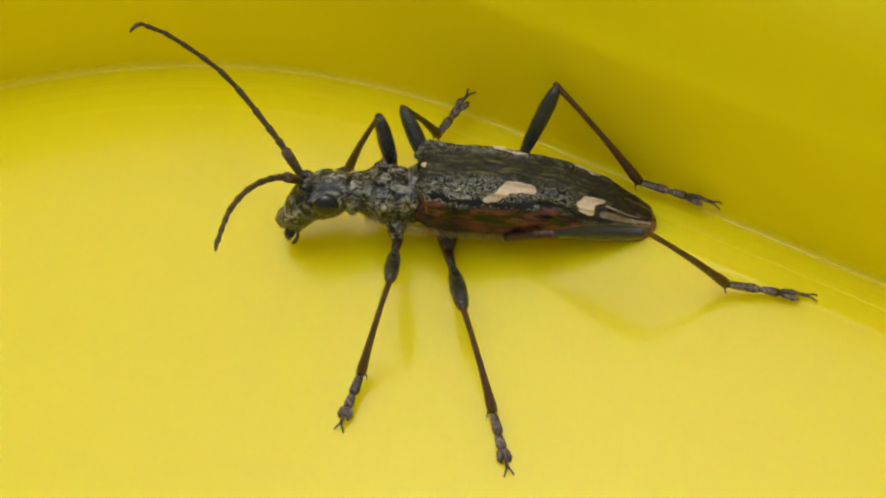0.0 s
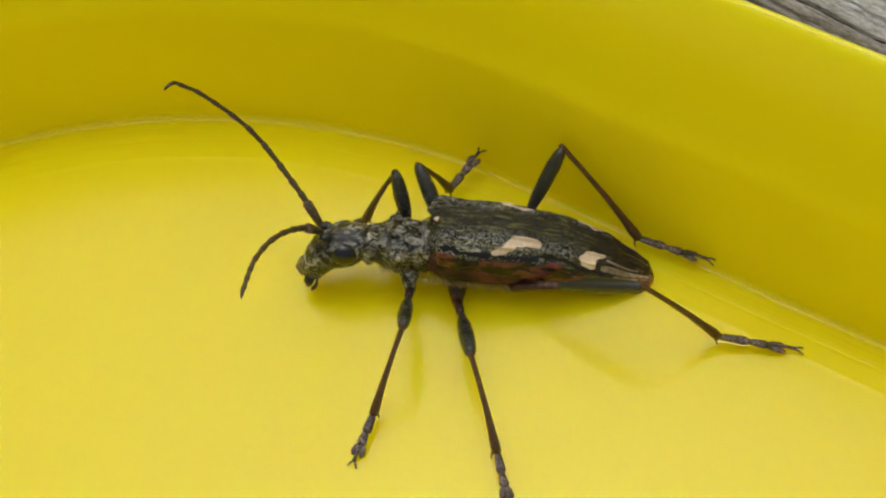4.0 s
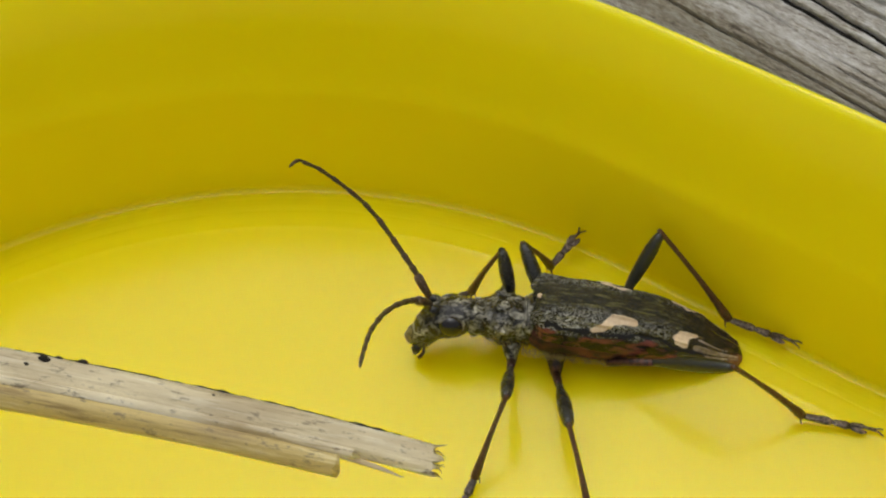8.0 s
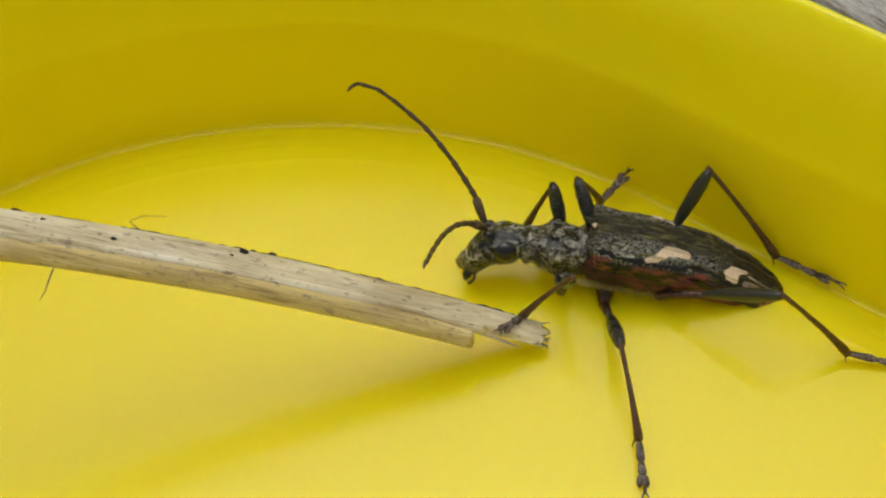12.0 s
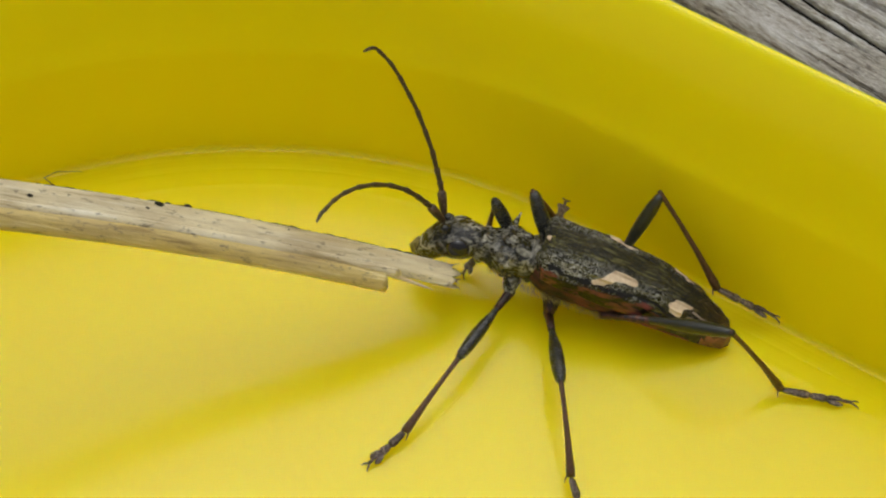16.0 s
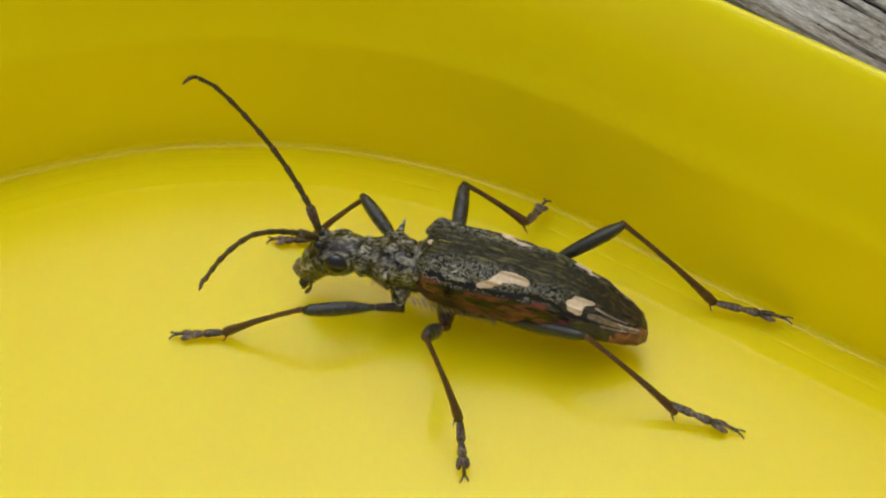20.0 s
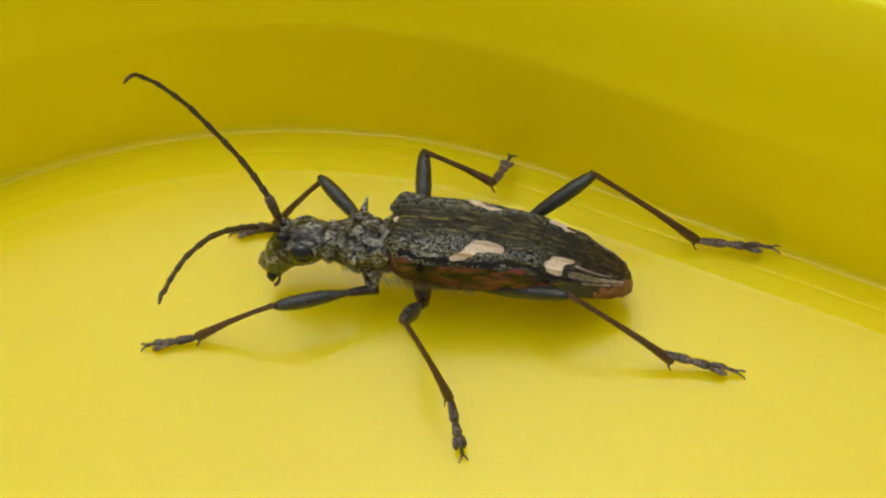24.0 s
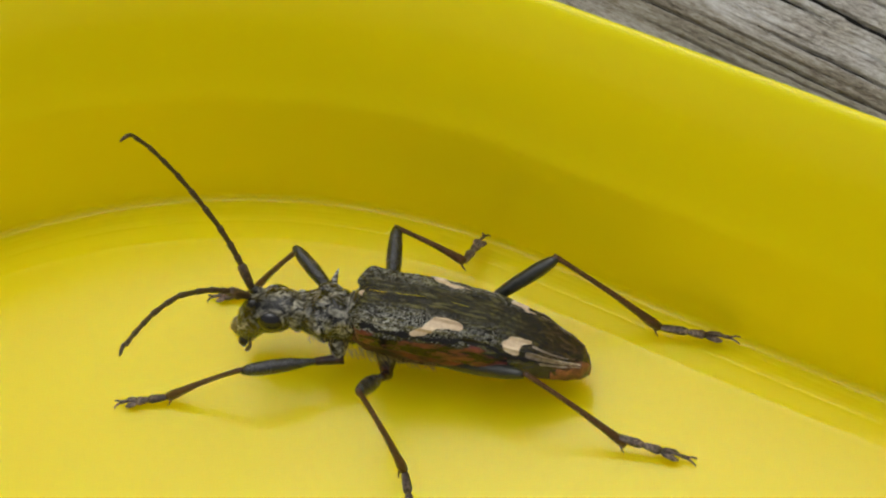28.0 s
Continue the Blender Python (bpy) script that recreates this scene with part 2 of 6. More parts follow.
FILLET = [(37.16 + 0.46 * math.sin(radians(a)), 0.46 - 0.46 * math.cos(radians(a))) for a in range(0, 81, 10)]
BASE = floor_profile() + FILLET
WALL = [(37.63, 0.48), (37.68, 0.80), (37.74, 1.2), (37.84, 2.1), (38.02, 4.0), (38.20, 6.0), (38.38, 7.4), (38.49, 8.0), (38.64, 8.42), (38.83, 8.82), (39.00, 9.22), (39.17, 9.66), (39.34, 10.15),
        (39.66, 11.0), (40.2, 12.3), (40.85, 13.45), (41.5, 14.35), (42.02, 14.97), (42.28, 15.24), (42.47, 15.38), (42.64, 15.44), (42.80, 15.43), (42.90, 15.30), (42.90, 15.0)]
OUTSIDE = [(42.90, 15.0), (42.72, 14.5), (42.2, 13.6), (41.5, 12.4), (40.7, 11.0), (40.25, 9.8), (39.65, 8.0), (39.3, 6.0), (38.95, 3.0), (38.75, 0.6), (38.4, -0.4), (37.8, -1.2), (36.8, -1.6), (30, -1.66), (6, -1.66)]
FOOT = [(33.0, -1.5), (33.1, -1.66), (33.3, -1.7), (34.7, -1.7), (34.9, -1.66), (35.0, -1.5)]


def rounded(profile, k=4):
    """The profile with a smooth curve through its points."""
    p = [Vector(c) for c in profile]
    out = []
    for i in range(len(p) - 1):
        a, b, c, d = p[max(i - 1, 0)], p[i], p[i + 1], p[min(i + 2, len(p) - 1)]
        for j in range(k):
            t = j / k
            out.append(tuple(0.5 * (2 * b + (c - a) * t + (2 * a - 5 * b + 4 * c - d) * t * t + (3 * b - a - 3 * c + d) * t ** 3)))
    return out + [profile[-1]]


def build_tray():
    tray = tagged(new("tray"), "shallow glossy yellow plastic tray with rounded corners on the table", "tray")
    bm, vs = sweep(BASE + rounded(WALL)[:-1] + OUTSIDE, 56)
    cap(bm, vs[0])
    cap(bm, vs[-1])
    part("tray_body", bm, PLASTIC, tray)
    bm, vs = sweep(FOOT)
    part("foot_ring", bm, PLASTIC, tray)
    # a faint scratch on the wall
    bm = bmesh.new()
    tube(bm, [(38.62, 4.5, 8.83), (38.61, 4.8, 8.88), (38.58, 5.1, 8.93), (38.56, 5.3, 8.95)], [0.006, 0.03, 0.026, 0.006], 6)
    part("scratch", bm, SCUFF, tray, "short brown scuff on the wall")
    return tray


def build_ground():
    m = material("bare_soil", (0.1, 0.08, 0.05), 0.95, 0, 0.2)
    n = noise_tex(m, coords(m), 3, 8, 0.7)
    f = noise_tex(m, coords(m), 60, 6, 0.7)
    c = mix(m, 0.5, ramp(m, n, [(0.3, (0.07, 0.055, 0.035)), (0.7, (0.16, 0.13, 0.09))]), ramp(m, f, [(0.3, (0.06, 0.05, 0.035)), (0.7, (0.18, 0.15, 0.11))]))
    link(m, c, bsdf(m).inputs["Base Color"])
    link(m, bump(m, f, 0.6, 0.01), bsdf(m).inputs["Normal"])
    bm = bmesh.new()
    steps = [-400000, -40000, -6000, -3000, -1500, 0, 1500, 3000, 6000, 40000, 400000]
    grid_mesh(bm, [[(x, y, -750.0 if max(abs(x), abs(y)) < 1600 else -750.0 + 12 * noise.noise(Vector((x * 0.0007, y * 0.0007, 2)))) for x in steps] for y in steps])
    tagged(part("ground", bm, m), "bare trodden soil under the table", "ground", kind="structure")


build_ground()
build_table()
build_tray()


# ---- the beetle ----
def chitin(name, dark, light, rough, grain=5000, cover=(0.45, 0.62), hair=0.25, wrinkle=0.4, along=1.0, relief=0.00006):
    """Dark horny skin with a mottled coat of short pale hairs."""
    m = material(name, dark, rough, 0, 0.45)
    v = coords(m, (along, 1, 1))
    n1 = noise_tex(m, v, grain, 5, 0.65, wrinkle)
    n2 = noise_tex(m, v, grain * 0.16, 3, 0.5)
    fleck = ramp(m, n1, [(cover[0], (0, 0, 0)), (cover[1], (1, 1, 1))])
    patch = ramp(m, n2, [(0.38, (0.12,) * 3), (0.62, (1, 1, 1))])
    fac = mix(m, 1.0, fleck, patch, 'MULTIPLY')
    link(m, mix(m, fac, dark, light), bsdf(m).inputs["Base Color"])
    link(m, ramp(m, fac, [(0.0, (rough,) * 3), (1.0, (min(1, rough + 0.3),) * 3)]), bsdf(m).inputs["Roughness"])
    b1 = bump(m, n2, 0.4, 0.00012)
    link(m, bump(m, n1, 0.7, relief, b1), bsdf(m).inputs["Normal"])
    bsdf(m).inputs["Sheen Weight"].default_value = hair
    bsdf(m).inputs["Sheen Roughness"].default_value = 0.4
    return m


def wing_case_material():
    """Olive-black, finely streaked along the back, with a net of grey hairs over the shoulders, paled to carry silvery
    highlights.
    """
    m = material("wing_case", (0.01, 0.01, 0.005), 0.3, 0, 0.62)
    streak = noise_tex(m, coords(m, (0.16, 1, 1)), 5200, 5, 0.7, 0.5)
    net = noise_tex(m, coords(m, (0.75, 1, 1)), 2900, 3, 0.55, 2.0)
    blotch = noise_tex(m, coords(m), 700, 3)
    base = ramp(m, streak, [(0.40, (0.0015, 0.0014, 0.0006)), (0.52, (0.024, 0.022, 0.008)), (0.68, (0.19, 0.175, 0.050))])
    sep = m.node_tree.nodes.new("ShaderNodeSeparateXYZ")
    link(m, coords(m, (-85, 1, 1)), sep.inputs[0])
    brown = ramp(m, streak, [(0.38, (0.003, 0.002, 0.001)), (0.50, (0.022, 0.011, 0.005)), (0.66, (0.17, 0.095, 0.045))])
    base = mix(m, ramp(m, sep.outputs[0], [(0.66, (0, 0, 0)), (0.92, (0.85,) * 3)]), base, brown)
    threads = ramp(m, net, [(0.455, (0, 0, 0)), (0.495, (1, 1, 1)), (0.52, (0.9, 0.9, 0.9)), (0.56, (0, 0, 0))])
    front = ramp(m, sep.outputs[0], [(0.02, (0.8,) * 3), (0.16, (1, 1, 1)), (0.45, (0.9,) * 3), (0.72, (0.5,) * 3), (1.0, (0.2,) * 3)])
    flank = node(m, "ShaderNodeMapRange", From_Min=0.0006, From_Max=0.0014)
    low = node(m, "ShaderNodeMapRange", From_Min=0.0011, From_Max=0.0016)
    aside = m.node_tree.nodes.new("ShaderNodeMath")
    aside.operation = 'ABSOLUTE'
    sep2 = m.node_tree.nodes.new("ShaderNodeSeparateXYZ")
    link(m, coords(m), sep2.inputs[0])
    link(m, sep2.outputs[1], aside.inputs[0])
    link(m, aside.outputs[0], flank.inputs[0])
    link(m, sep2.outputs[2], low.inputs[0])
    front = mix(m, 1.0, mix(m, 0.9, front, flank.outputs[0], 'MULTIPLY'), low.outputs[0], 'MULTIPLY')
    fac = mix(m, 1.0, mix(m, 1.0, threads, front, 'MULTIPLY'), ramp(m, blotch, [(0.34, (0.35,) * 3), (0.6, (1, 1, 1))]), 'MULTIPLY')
    # hair colour lifted so that the flanks' silvery highlights sit in it too
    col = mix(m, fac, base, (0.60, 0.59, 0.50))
    link(m, col, bsdf(m).inputs["Base Color"])
    link(m, ramp(m, fac, [(0.0, (0.21,) * 3), (1.0, (0.45,) * 3)]), bsdf(m).inputs["Roughness"])
    b1 = bump(m, streak, 0.9, 0.00024)
    link(m, bump(m, net, 0.9, 0.00026, b1), bsdf(m).inputs["Normal"])
    return m


ELYTRA = wing_case_material()
# pale hair flecks, lightened to hold the silvery glints of thorax and head
THORAX = chitin("thorax_skin", (0.005, 0.0045, 0.002), (0.60, 0.575, 0.45), 0.15, 3000, (0.45, 0.65), 0.02, 0.8, 0.7, 0.00011)
BELLY = chitin("belly_skin", (0.008, 0.003, 0.003), (0.36, 0.090, 0.060), 0.5, 1900, (0.38, 0.58), 0.03, 0.8, 0.35)
RUST = chitin("rust_brown_skin", (0.004, 0.0025, 0.002), (0.34, 0.085, 0.055), 0.25, 2100, (0.47, 0.66), 0.03, 0.8, 0.28)
PALE = chitin("pale_marking", (0.56, 0.41, 0.25), (0.82, 0.69, 0.50), 0.5, 3600, (0.3, 0.6), 0.05)
PALE_DIM = chitin("dim_pale_marking", (0.16, 0.12, 0.085), (0.54, 0.45, 0.34), 0.4, 3600, (0.36, 0.62), 0.05)
EYE = material("black_eye", (0.010, 0.009, 0.010), 0.12, 0, 0.6)
FEMUR = chitin("femur_skin", (0.007, 0.0075, 0.006), (0.06, 0.06, 0.046), 0.22, 12000, (0.42, 0.80), 0.06)
HIND_FEMUR = chitin("hind_femur_skin", (0.006, 0.008, 0.004), (0.045, 0.048, 0.030), 0.28, 7000, (0.42, 0.85), 0.08)
TIBIA = chitin("tibia_skin", (0.065, 0.026, 0.009), (0.22, 0.11, 0.045), 0.32, 6000, (0.44, 0.74), 0.03)
for skin in (FEMUR, HIND_FEMUR):
    bsdf(skin).inputs["Specular IOR Level"].default_value = 0.8
TARSUS = chitin("tarsus_skin", (0.030, 0.020, 0.014), (0.34, 0.26, 0.21), 0.42, 6000, (0.40, 0.64), 0.05)
FEELER = chitin("feeler_skin", (0.040, 0.022, 0.010), (0.26, 0.17, 0.09), 0.40, 7000, (0.46, 0.72), 0.02)
FACE = chitin("face_skin", (0.06, 0.045, 0.012), (0.40, 0.33, 0.12), 0.4, 2600, (0.40, 0.62), 0.03, 0.6)
ROOT = chitin("thigh_root_skin", (0.012, 0.006, 0.004), (0.17, 0.060, 0.035), 0.3, 4000, (0.42, 0.66), 0.03)
JAW = material("black_jaw", (0.008, 0.007, 0.006), 0.34, 0, 0.4)
APEX = chitin("red_brown_tip", (0.05, 0.018, 0.009), (0.46, 0.17, 0.09), 0.35, 2600, (0.36, 0.66), 0.03, 0.8, 0.4)
HAIR_DARK = chitin("collar_skin", (0.03, 0.028, 0.02), (0.46, 0.44, 0.37), 0.3, 3000, (0.40, 0.60), 0.03)
HAIR = material("yellow_grey_hair", (0.40, 0.31, 0.09), 0.55, 0, 0.3)

ELYTRA_LEN = 11.7
ELYTRA_WIDTH = [(0, 1.75), (0.05, 2.08), (0.12, 2.14), (0.35, 2.10), (0.6, 1.94), (0.78, 1.62), (0.9, 1.16), (0.96, 0.82), (0.985, 0.50), (1.0, 0.10)]
ELYTRA_TOP = [(0, 2.05), (0.06, 2.22), (0.3, 2.32), (0.55, 1.98), (0.75, 1.32), (0.9, 0.48), (0.96, 0.10), (0.985, -0.35), (1.0, -0.85)]
ELYTRA_EDGE = [(0, 0.80), (0.1, 0.62), (0.4, 0.38), (0.7, -0.20), (0.9, -0.85), (0.97, -1.0), (1.0, -1.0)]


def elytron_point(u, a, side, lift=0.0):
    """A point of a wing case: u from its base to its tip, a from the seam to the outer edge."""
    w, = lerp(ELYTRA_WIDTH, u)
    top, = lerp(ELYTRA_TOP, u)
    edge, = lerp(ELYTRA_EDGE, u)
    th = a * radians(94)
    front = 1 - 0.22 * math.exp(-(u / 0.018) ** 2)
    x = -ELYTRA_LEN * u + 0.30 * math.exp(-((a - 0.55) / 0.28) ** 2) * math.exp(-(u / 0.07) ** 2)
    y, c = w * front * math.sin(th) ** 0.92, max(0.0, math.cos(th))
    z = edge + (top * (0.25 + 0.75 * front) - edge) * c ** 0.58 + 0.22 * math.exp(-((u - 0.05) / 0.05) ** 2 - ((a - 0.60) / 0.16) ** 2)
    ridge = sum(0.13 * k * math.exp(-((a - a0) / 0.032) ** 2) for a0, k in ((0.03, 0.7), (0.17, 0.6), (0.31, 1.0), (0.54, 0.9))) * (1 - u ** 6)
    ridge += 0.04 * noise.noise(Vector((x * 1.6, y * 2.5 * side, z * 2.5)))
    out = lift + ridge
    return (x, side * (0.012 + y + out * math.sin(th)), z + out * (c + 0.15))


def wing_case(side, parent):
    bm = bmesh.new()
    nu, na = 110, 96
    rows = []
    for i in range(nu + 1):
        u = 1 - (1 - i / nu) ** 1.35
        rows.append([elytron_point(u, j / na, side) for j in range(na + 1)])
        x, y, z = rows[-1][-1]
        rows[-1].append((x, y * 0.86, z - 0.10))
    vs = grid_mesh(bm, rows)
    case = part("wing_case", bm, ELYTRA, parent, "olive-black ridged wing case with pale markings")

    def patch(name, mat, u0, u1, a0, a1, inside, lift, label, step=0.035):
        bmp = bmesh.new()
        n_u, n_a = max(2, int((u1 - u0) * ELYTRA_LEN / step)), max(2, int((a1 - a0) * 4.2 / step))
        grid = {}

        def at(i, j):
            if (i, j) not in grid:
                grid[i, j] = bmp.verts.new(elytron_point(u0 + (u1 - u0) * i / n_u, a0 + (a1 - a0) * j / n_a, side, lift))
            return grid[i, j]
        for i in range(n_u):
            for j in range(n_a):
                if inside(u0 + (u1 - u0) * (i + 0.5) / n_u, a0 + (a1 - a0) * (j + 0.5) / n_a):
                    bmp.faces.new((at(i, j), at(i + 1, j), at(i + 1, j + 1), at(i, j + 1)))
        return part(name, bmp, mat, case, label)

    def strokes(pts):
        def inside(u, a):
            best = 9.0
            for (ua, aa, ra), (ub, ab, rb) in zip(pts, pts[1:]):
                px, py, qx, qy = ua * ELYTRA_LEN, aa * 4.0, ub * ELYTRA_LEN, ab * 4.0
                x, y = u * ELYTRA_LEN, a * 4.0
                k = max(0, min(1, ((x - px) * (qx - px) + (y - py) * (qy - py)) / ((qx - px) ** 2 + (qy - py) ** 2)))
                d = math.hypot(x - px - k * (qx - px), y - py - k * (qy - py)) / (ra + (rb - ra) * k)
                best = min(best, d)
            return best < 1 + 0.2 * noise.noise(Vector((u * 40, a * 14, side)))
        return inside

    def side_band(u, a):
        n = noise.noise(Vector((u * 14, a * 7, 3 + side))) + 0.9 * noise.noise(Vector((u * 40, a * 60, 7 + side)))
        return a > 0.80 + 0.11 * n - 0.10 * math.exp(-((u - 0.5) / 0.08) ** 2)
    patch("dark_band", JAW, 0.05, 0.80, 0.56, 0.90, lambda u, a: abs(a - 0.705 + 0.12 * math.exp(-((u - 0.52) / 0.09) ** 2) - 0.07 * noise.noise(Vector((u * 16, a * 5, 8 + side)))) < 0.030 + 0.05 * abs(noise.noise(Vector((u * 24, 4, side)))), 0.006, "shiny black streak along the side")
    patch("side_band", RUST, 0.015, 0.66, 0.58, 0.99, side_band, 0.008, "rust-brown side band")
    patch("tip_band", APEX, 0.84, 0.998, 0.10, 0.99, lambda u, a: a > 0.84 - 4.6 * max(0.0, u - 0.86)  + 0.12 * noise.noise(Vector((u * 30, a * 6, 5))), 0.008, "rust-brown tip")
    patch("pale_spot", PALE, 0.23, 0.49, 0.14, 0.78, strokes([(0.266, 0.65, 0.20), (0.288, 0.62, 0.28), (0.318, 0.545, 0.26), (0.336, 0.45, 0.30), (0.362, 0.385, 0.38), (0.40, 0.365, 0.36), (0.443, 0.385, 0.26)]), 0.016, "cream slanting spot")
    patch("pale_spot", PALE, 0.63, 0.78, 0.14, 0.76, strokes([(0.735, 0.33, 0.15), (0.705, 0.345, 0.27), (0.680, 0.40, 0.36), (0.668, 0.47, 0.44), (0.672, 0.54, 0.40), (0.685, 0.60, 0.24)]), 0.016, "cream hooked spot")
    for k, (ua, aa, ub, ab, r) in enumerate(((0.76, 0.40, 0.90, 0.42, 0.10), (0.75, 0.60, 0.95, 0.53, 0.30), (0.80, 0.72, 0.96, 0.62, 0.12))):
        patch("pale_streak", PALE_DIM, ua - 0.02, ub + 0.02, min(aa, ab) - 0.10, max(aa, ab) + 0.10, strokes([(ua, aa, r), ((ua + ub) / 2, (aa + ab) / 2 + 0.01, r * 0.8), (ub, ab, r * 0.5)]), 0.014, "thin cream streak", 0.035)
    return case


def loft(sections, n=36, box=0.8, ripple=0.04, seed=0.0, steps=5):
    """A body along x through (x, half width, top z, bottom z) with a rounded section."""
    bm = bmesh.new()
    rows = []
    xs = [s[0] for s in sections]
    table = [(i, *s) for i, s in enumerate(sections)]
    for i in range((len(xs) - 1) * steps + 1):
        x, w, zt, zb = lerp(table, i / steps)
        zm, h = (zt + zb) / 2, (zt - zb) / 2
        row = []
        for k in range(n):
            a = 2 * math.pi * k / n
            ca, sa = math.cos(a), math.sin(a)
            y, z = w * math.copysign(abs(ca) ** box, ca), zm + h * math.copysign(abs(sa) ** box, sa)
            d = 1 + ripple * noise.noise(Vector((x * 2.3 + seed, y * 2.1, z * 2.1)))
            row.append((x, y * d, zm + (z - zm) * d))
        rows.append(row)
    vs = grid_mesh(bm, rows, closed=True)
    cap(bm, vs[0])
    cap(bm, vs[-1])
    return bm


def ball(bm, c, r, squash=(1, 1, 1), seg=16):
    m = Matrix.Translation(c) @ Matrix.Diagonal((r * squash[0], r * squash[1], r * squash[2], 1))
    bmesh.ops.create_uvsphere(bm, u_segments=seg, v_segments=seg // 2, radius=1, matrix=m)


legs, antennae = {}, {}
LEG_LEN = {"LF": (4.82, 4.93, 2.81), "LM": (5.37, 5.02, 3.10), "LH": (7.80, 6.12, 4.28), "RF": (4.50, 4.31, 2.30), "RM": (5.21, 3.93, 2.79), "RH": (7.03, 6.70, 4.07)}


COXA = {"LF": (0.80, 1.24, -1.78),
        "LM": (-1.68, 1.40, -2.22),
        "LH": (-4.55, 1.10, -1.08),
        "RF": (0.78, -1.10, -0.97),
        "RM": (-1.40, -0.60, -0.99),
        "RH": (-4.09, -1.03, -1.08)}


def leg(key, parent):
    lf, lt, ls = LEG_LEN[key]
    where = {"F": "front", "M": "middle", "H": "hind"}[key[1]]
    # thigh: thin reddish root, swollen dark club
    bm = bmesh.new()
    hind = key[1] == "H"
    prof = [(0, 0.20), (0.10, 0.20), (0.2, 0.17), (0.32, 0.24), (0.5, 0.40), (0.68, 0.46), (0.84, 0.42), (0.95, 0.34), (1.0, 0.22)]
    if hind:
        prof = [(0, 0.22), (0.10, 0.20), (0.28, 0.18), (0.42, 0.25), (0.56, 0.40), (0.70, 0.47), (0.85, 0.44), (0.95, 0.34), (1.0, 0.22)]
    tube(bm, [(lf * k, 0, 0.06 * math.sin(k * 3.14)) for k, r in prof], [r * {"F": 0.80, "M": 0.88, "H": 0.80}[key[1]] for k, r in prof], 14, rough=0.08, squash=1.08)
    legs[key, "femur"] = part("femur", bm, HIND_FEMUR if key[1] == "H" else FEMUR, parent, "dark club-shaped %s thigh" % where)
    bm = bmesh.new()
    tube(bm, [(-0.25, 0, 0), (0, 0, 0), (lf * 0.14, 0, 0.025), (lf * (0.36 if hind else 0.24), 0, 0.045 if hind else 0.03)], [0.30, 0.27, 0.225, 0.20], 12, rough=0.1)
    part("femur_root", bm, ROOT, legs[key, "femur"], "reddish root of the thigh")
    bm = bmesh.new()
    ball(bm, (lf * 0.985, 0, 0.0), 0.205, (0.9, 1.0, 1.0), 12)
    part("knee", bm, JAW, legs[key, "femur"], "shiny black knee joint")
    # shin: slender, bowed, wider at its end, with two spurs
    bm = bmesh.new()
    prof = [(-0.035, 0.12), (0, 0.15), (0.06, 0.135), (0.25, 0.125), (0.55, 0.15), (0.8, 0.20), (0.93, 0.25), (1.0, 0.23)]
    tube(bm, [(lt * k, 0, 0.10 * math.sin(k * 3.14)) for k, r in prof], [r for k, r in prof], 12, rough=0.10)
    for s in (-1, 1):
        tube(bm, [(lt * 0.97, s * 0.13, -0.10), (lt * 0.97 + 0.28, s * 0.22, -0.26), (lt * 0.97 + 0.48, s * 0.26, -0.34)], [0.06, 0.04, 0.006], 6)
    legs[key, "tibia"] = part("tibia", bm, TIBIA, parent, "slender brown %s shin with spurs" % where)
    # foot: one long joint, a shorter one, a split pad, a thin claw joint
    bm = bmesh.new()
    tube(bm, [(0, 0, 0), (ls * 0.06, 0, 0.02), (ls * 0.30, 0, 0.02), (ls * 0.36, 0, 0)], [0.12, 0.19, 0.25, 0.18], 10, squash=0.75, rough=0.1)
    legs[key, "tarsus"] = foot = part("tarsus", bm, TARSUS, parent, "jointed %s foot with split pad and claws" % where)
    bm = bmesh.new()
    tube(bm, [(ls * 0.35, 0, 0), (ls * 0.40, 0, 0.01), (ls * 0.54, 0, 0.01), (ls * 0.58, 0, 0)], [0.11, 0.19, 0.26, 0.19], 10, squash=0.7, rough=0.1)
    part("foot_joint", bm, TARSUS, foot)
    bm = bmesh.new()
    for s in (-1, 1):
        tube(bm, [(ls * 0.56, s * 0.04, 0), (ls * 0.64, s * 0.15, 0), (ls * 0.74, s * 0.21, -0.02), (ls * 0.80, s * 0.20, -0.05)], [0.09, 0.17, 0.17, 0.06], 8, squash=0.6)
    part("foot_pad", bm, TARSUS, foot)
    bm = bmesh.new()
    tube(bm, [(ls * 0.60, 0, 0.05), (ls * 0.75, 0, 0.13), (ls * 0.90, 0, 0.10)], [0.06, 0.08, 0.10], 8)
    for s in (-1, 1):
        tube(bm, [(ls * 0.89, s * 0.03, 0.10), (ls * 0.95, s * 0.15, 0.10), (ls * 1.0, s * 0.22, 0.02), (ls * 1.01, s * 0.24, -0.08)], [0.055, 0.05, 0.035, 0.008], 6)
    part("claw", bm, TARSUS, foot)


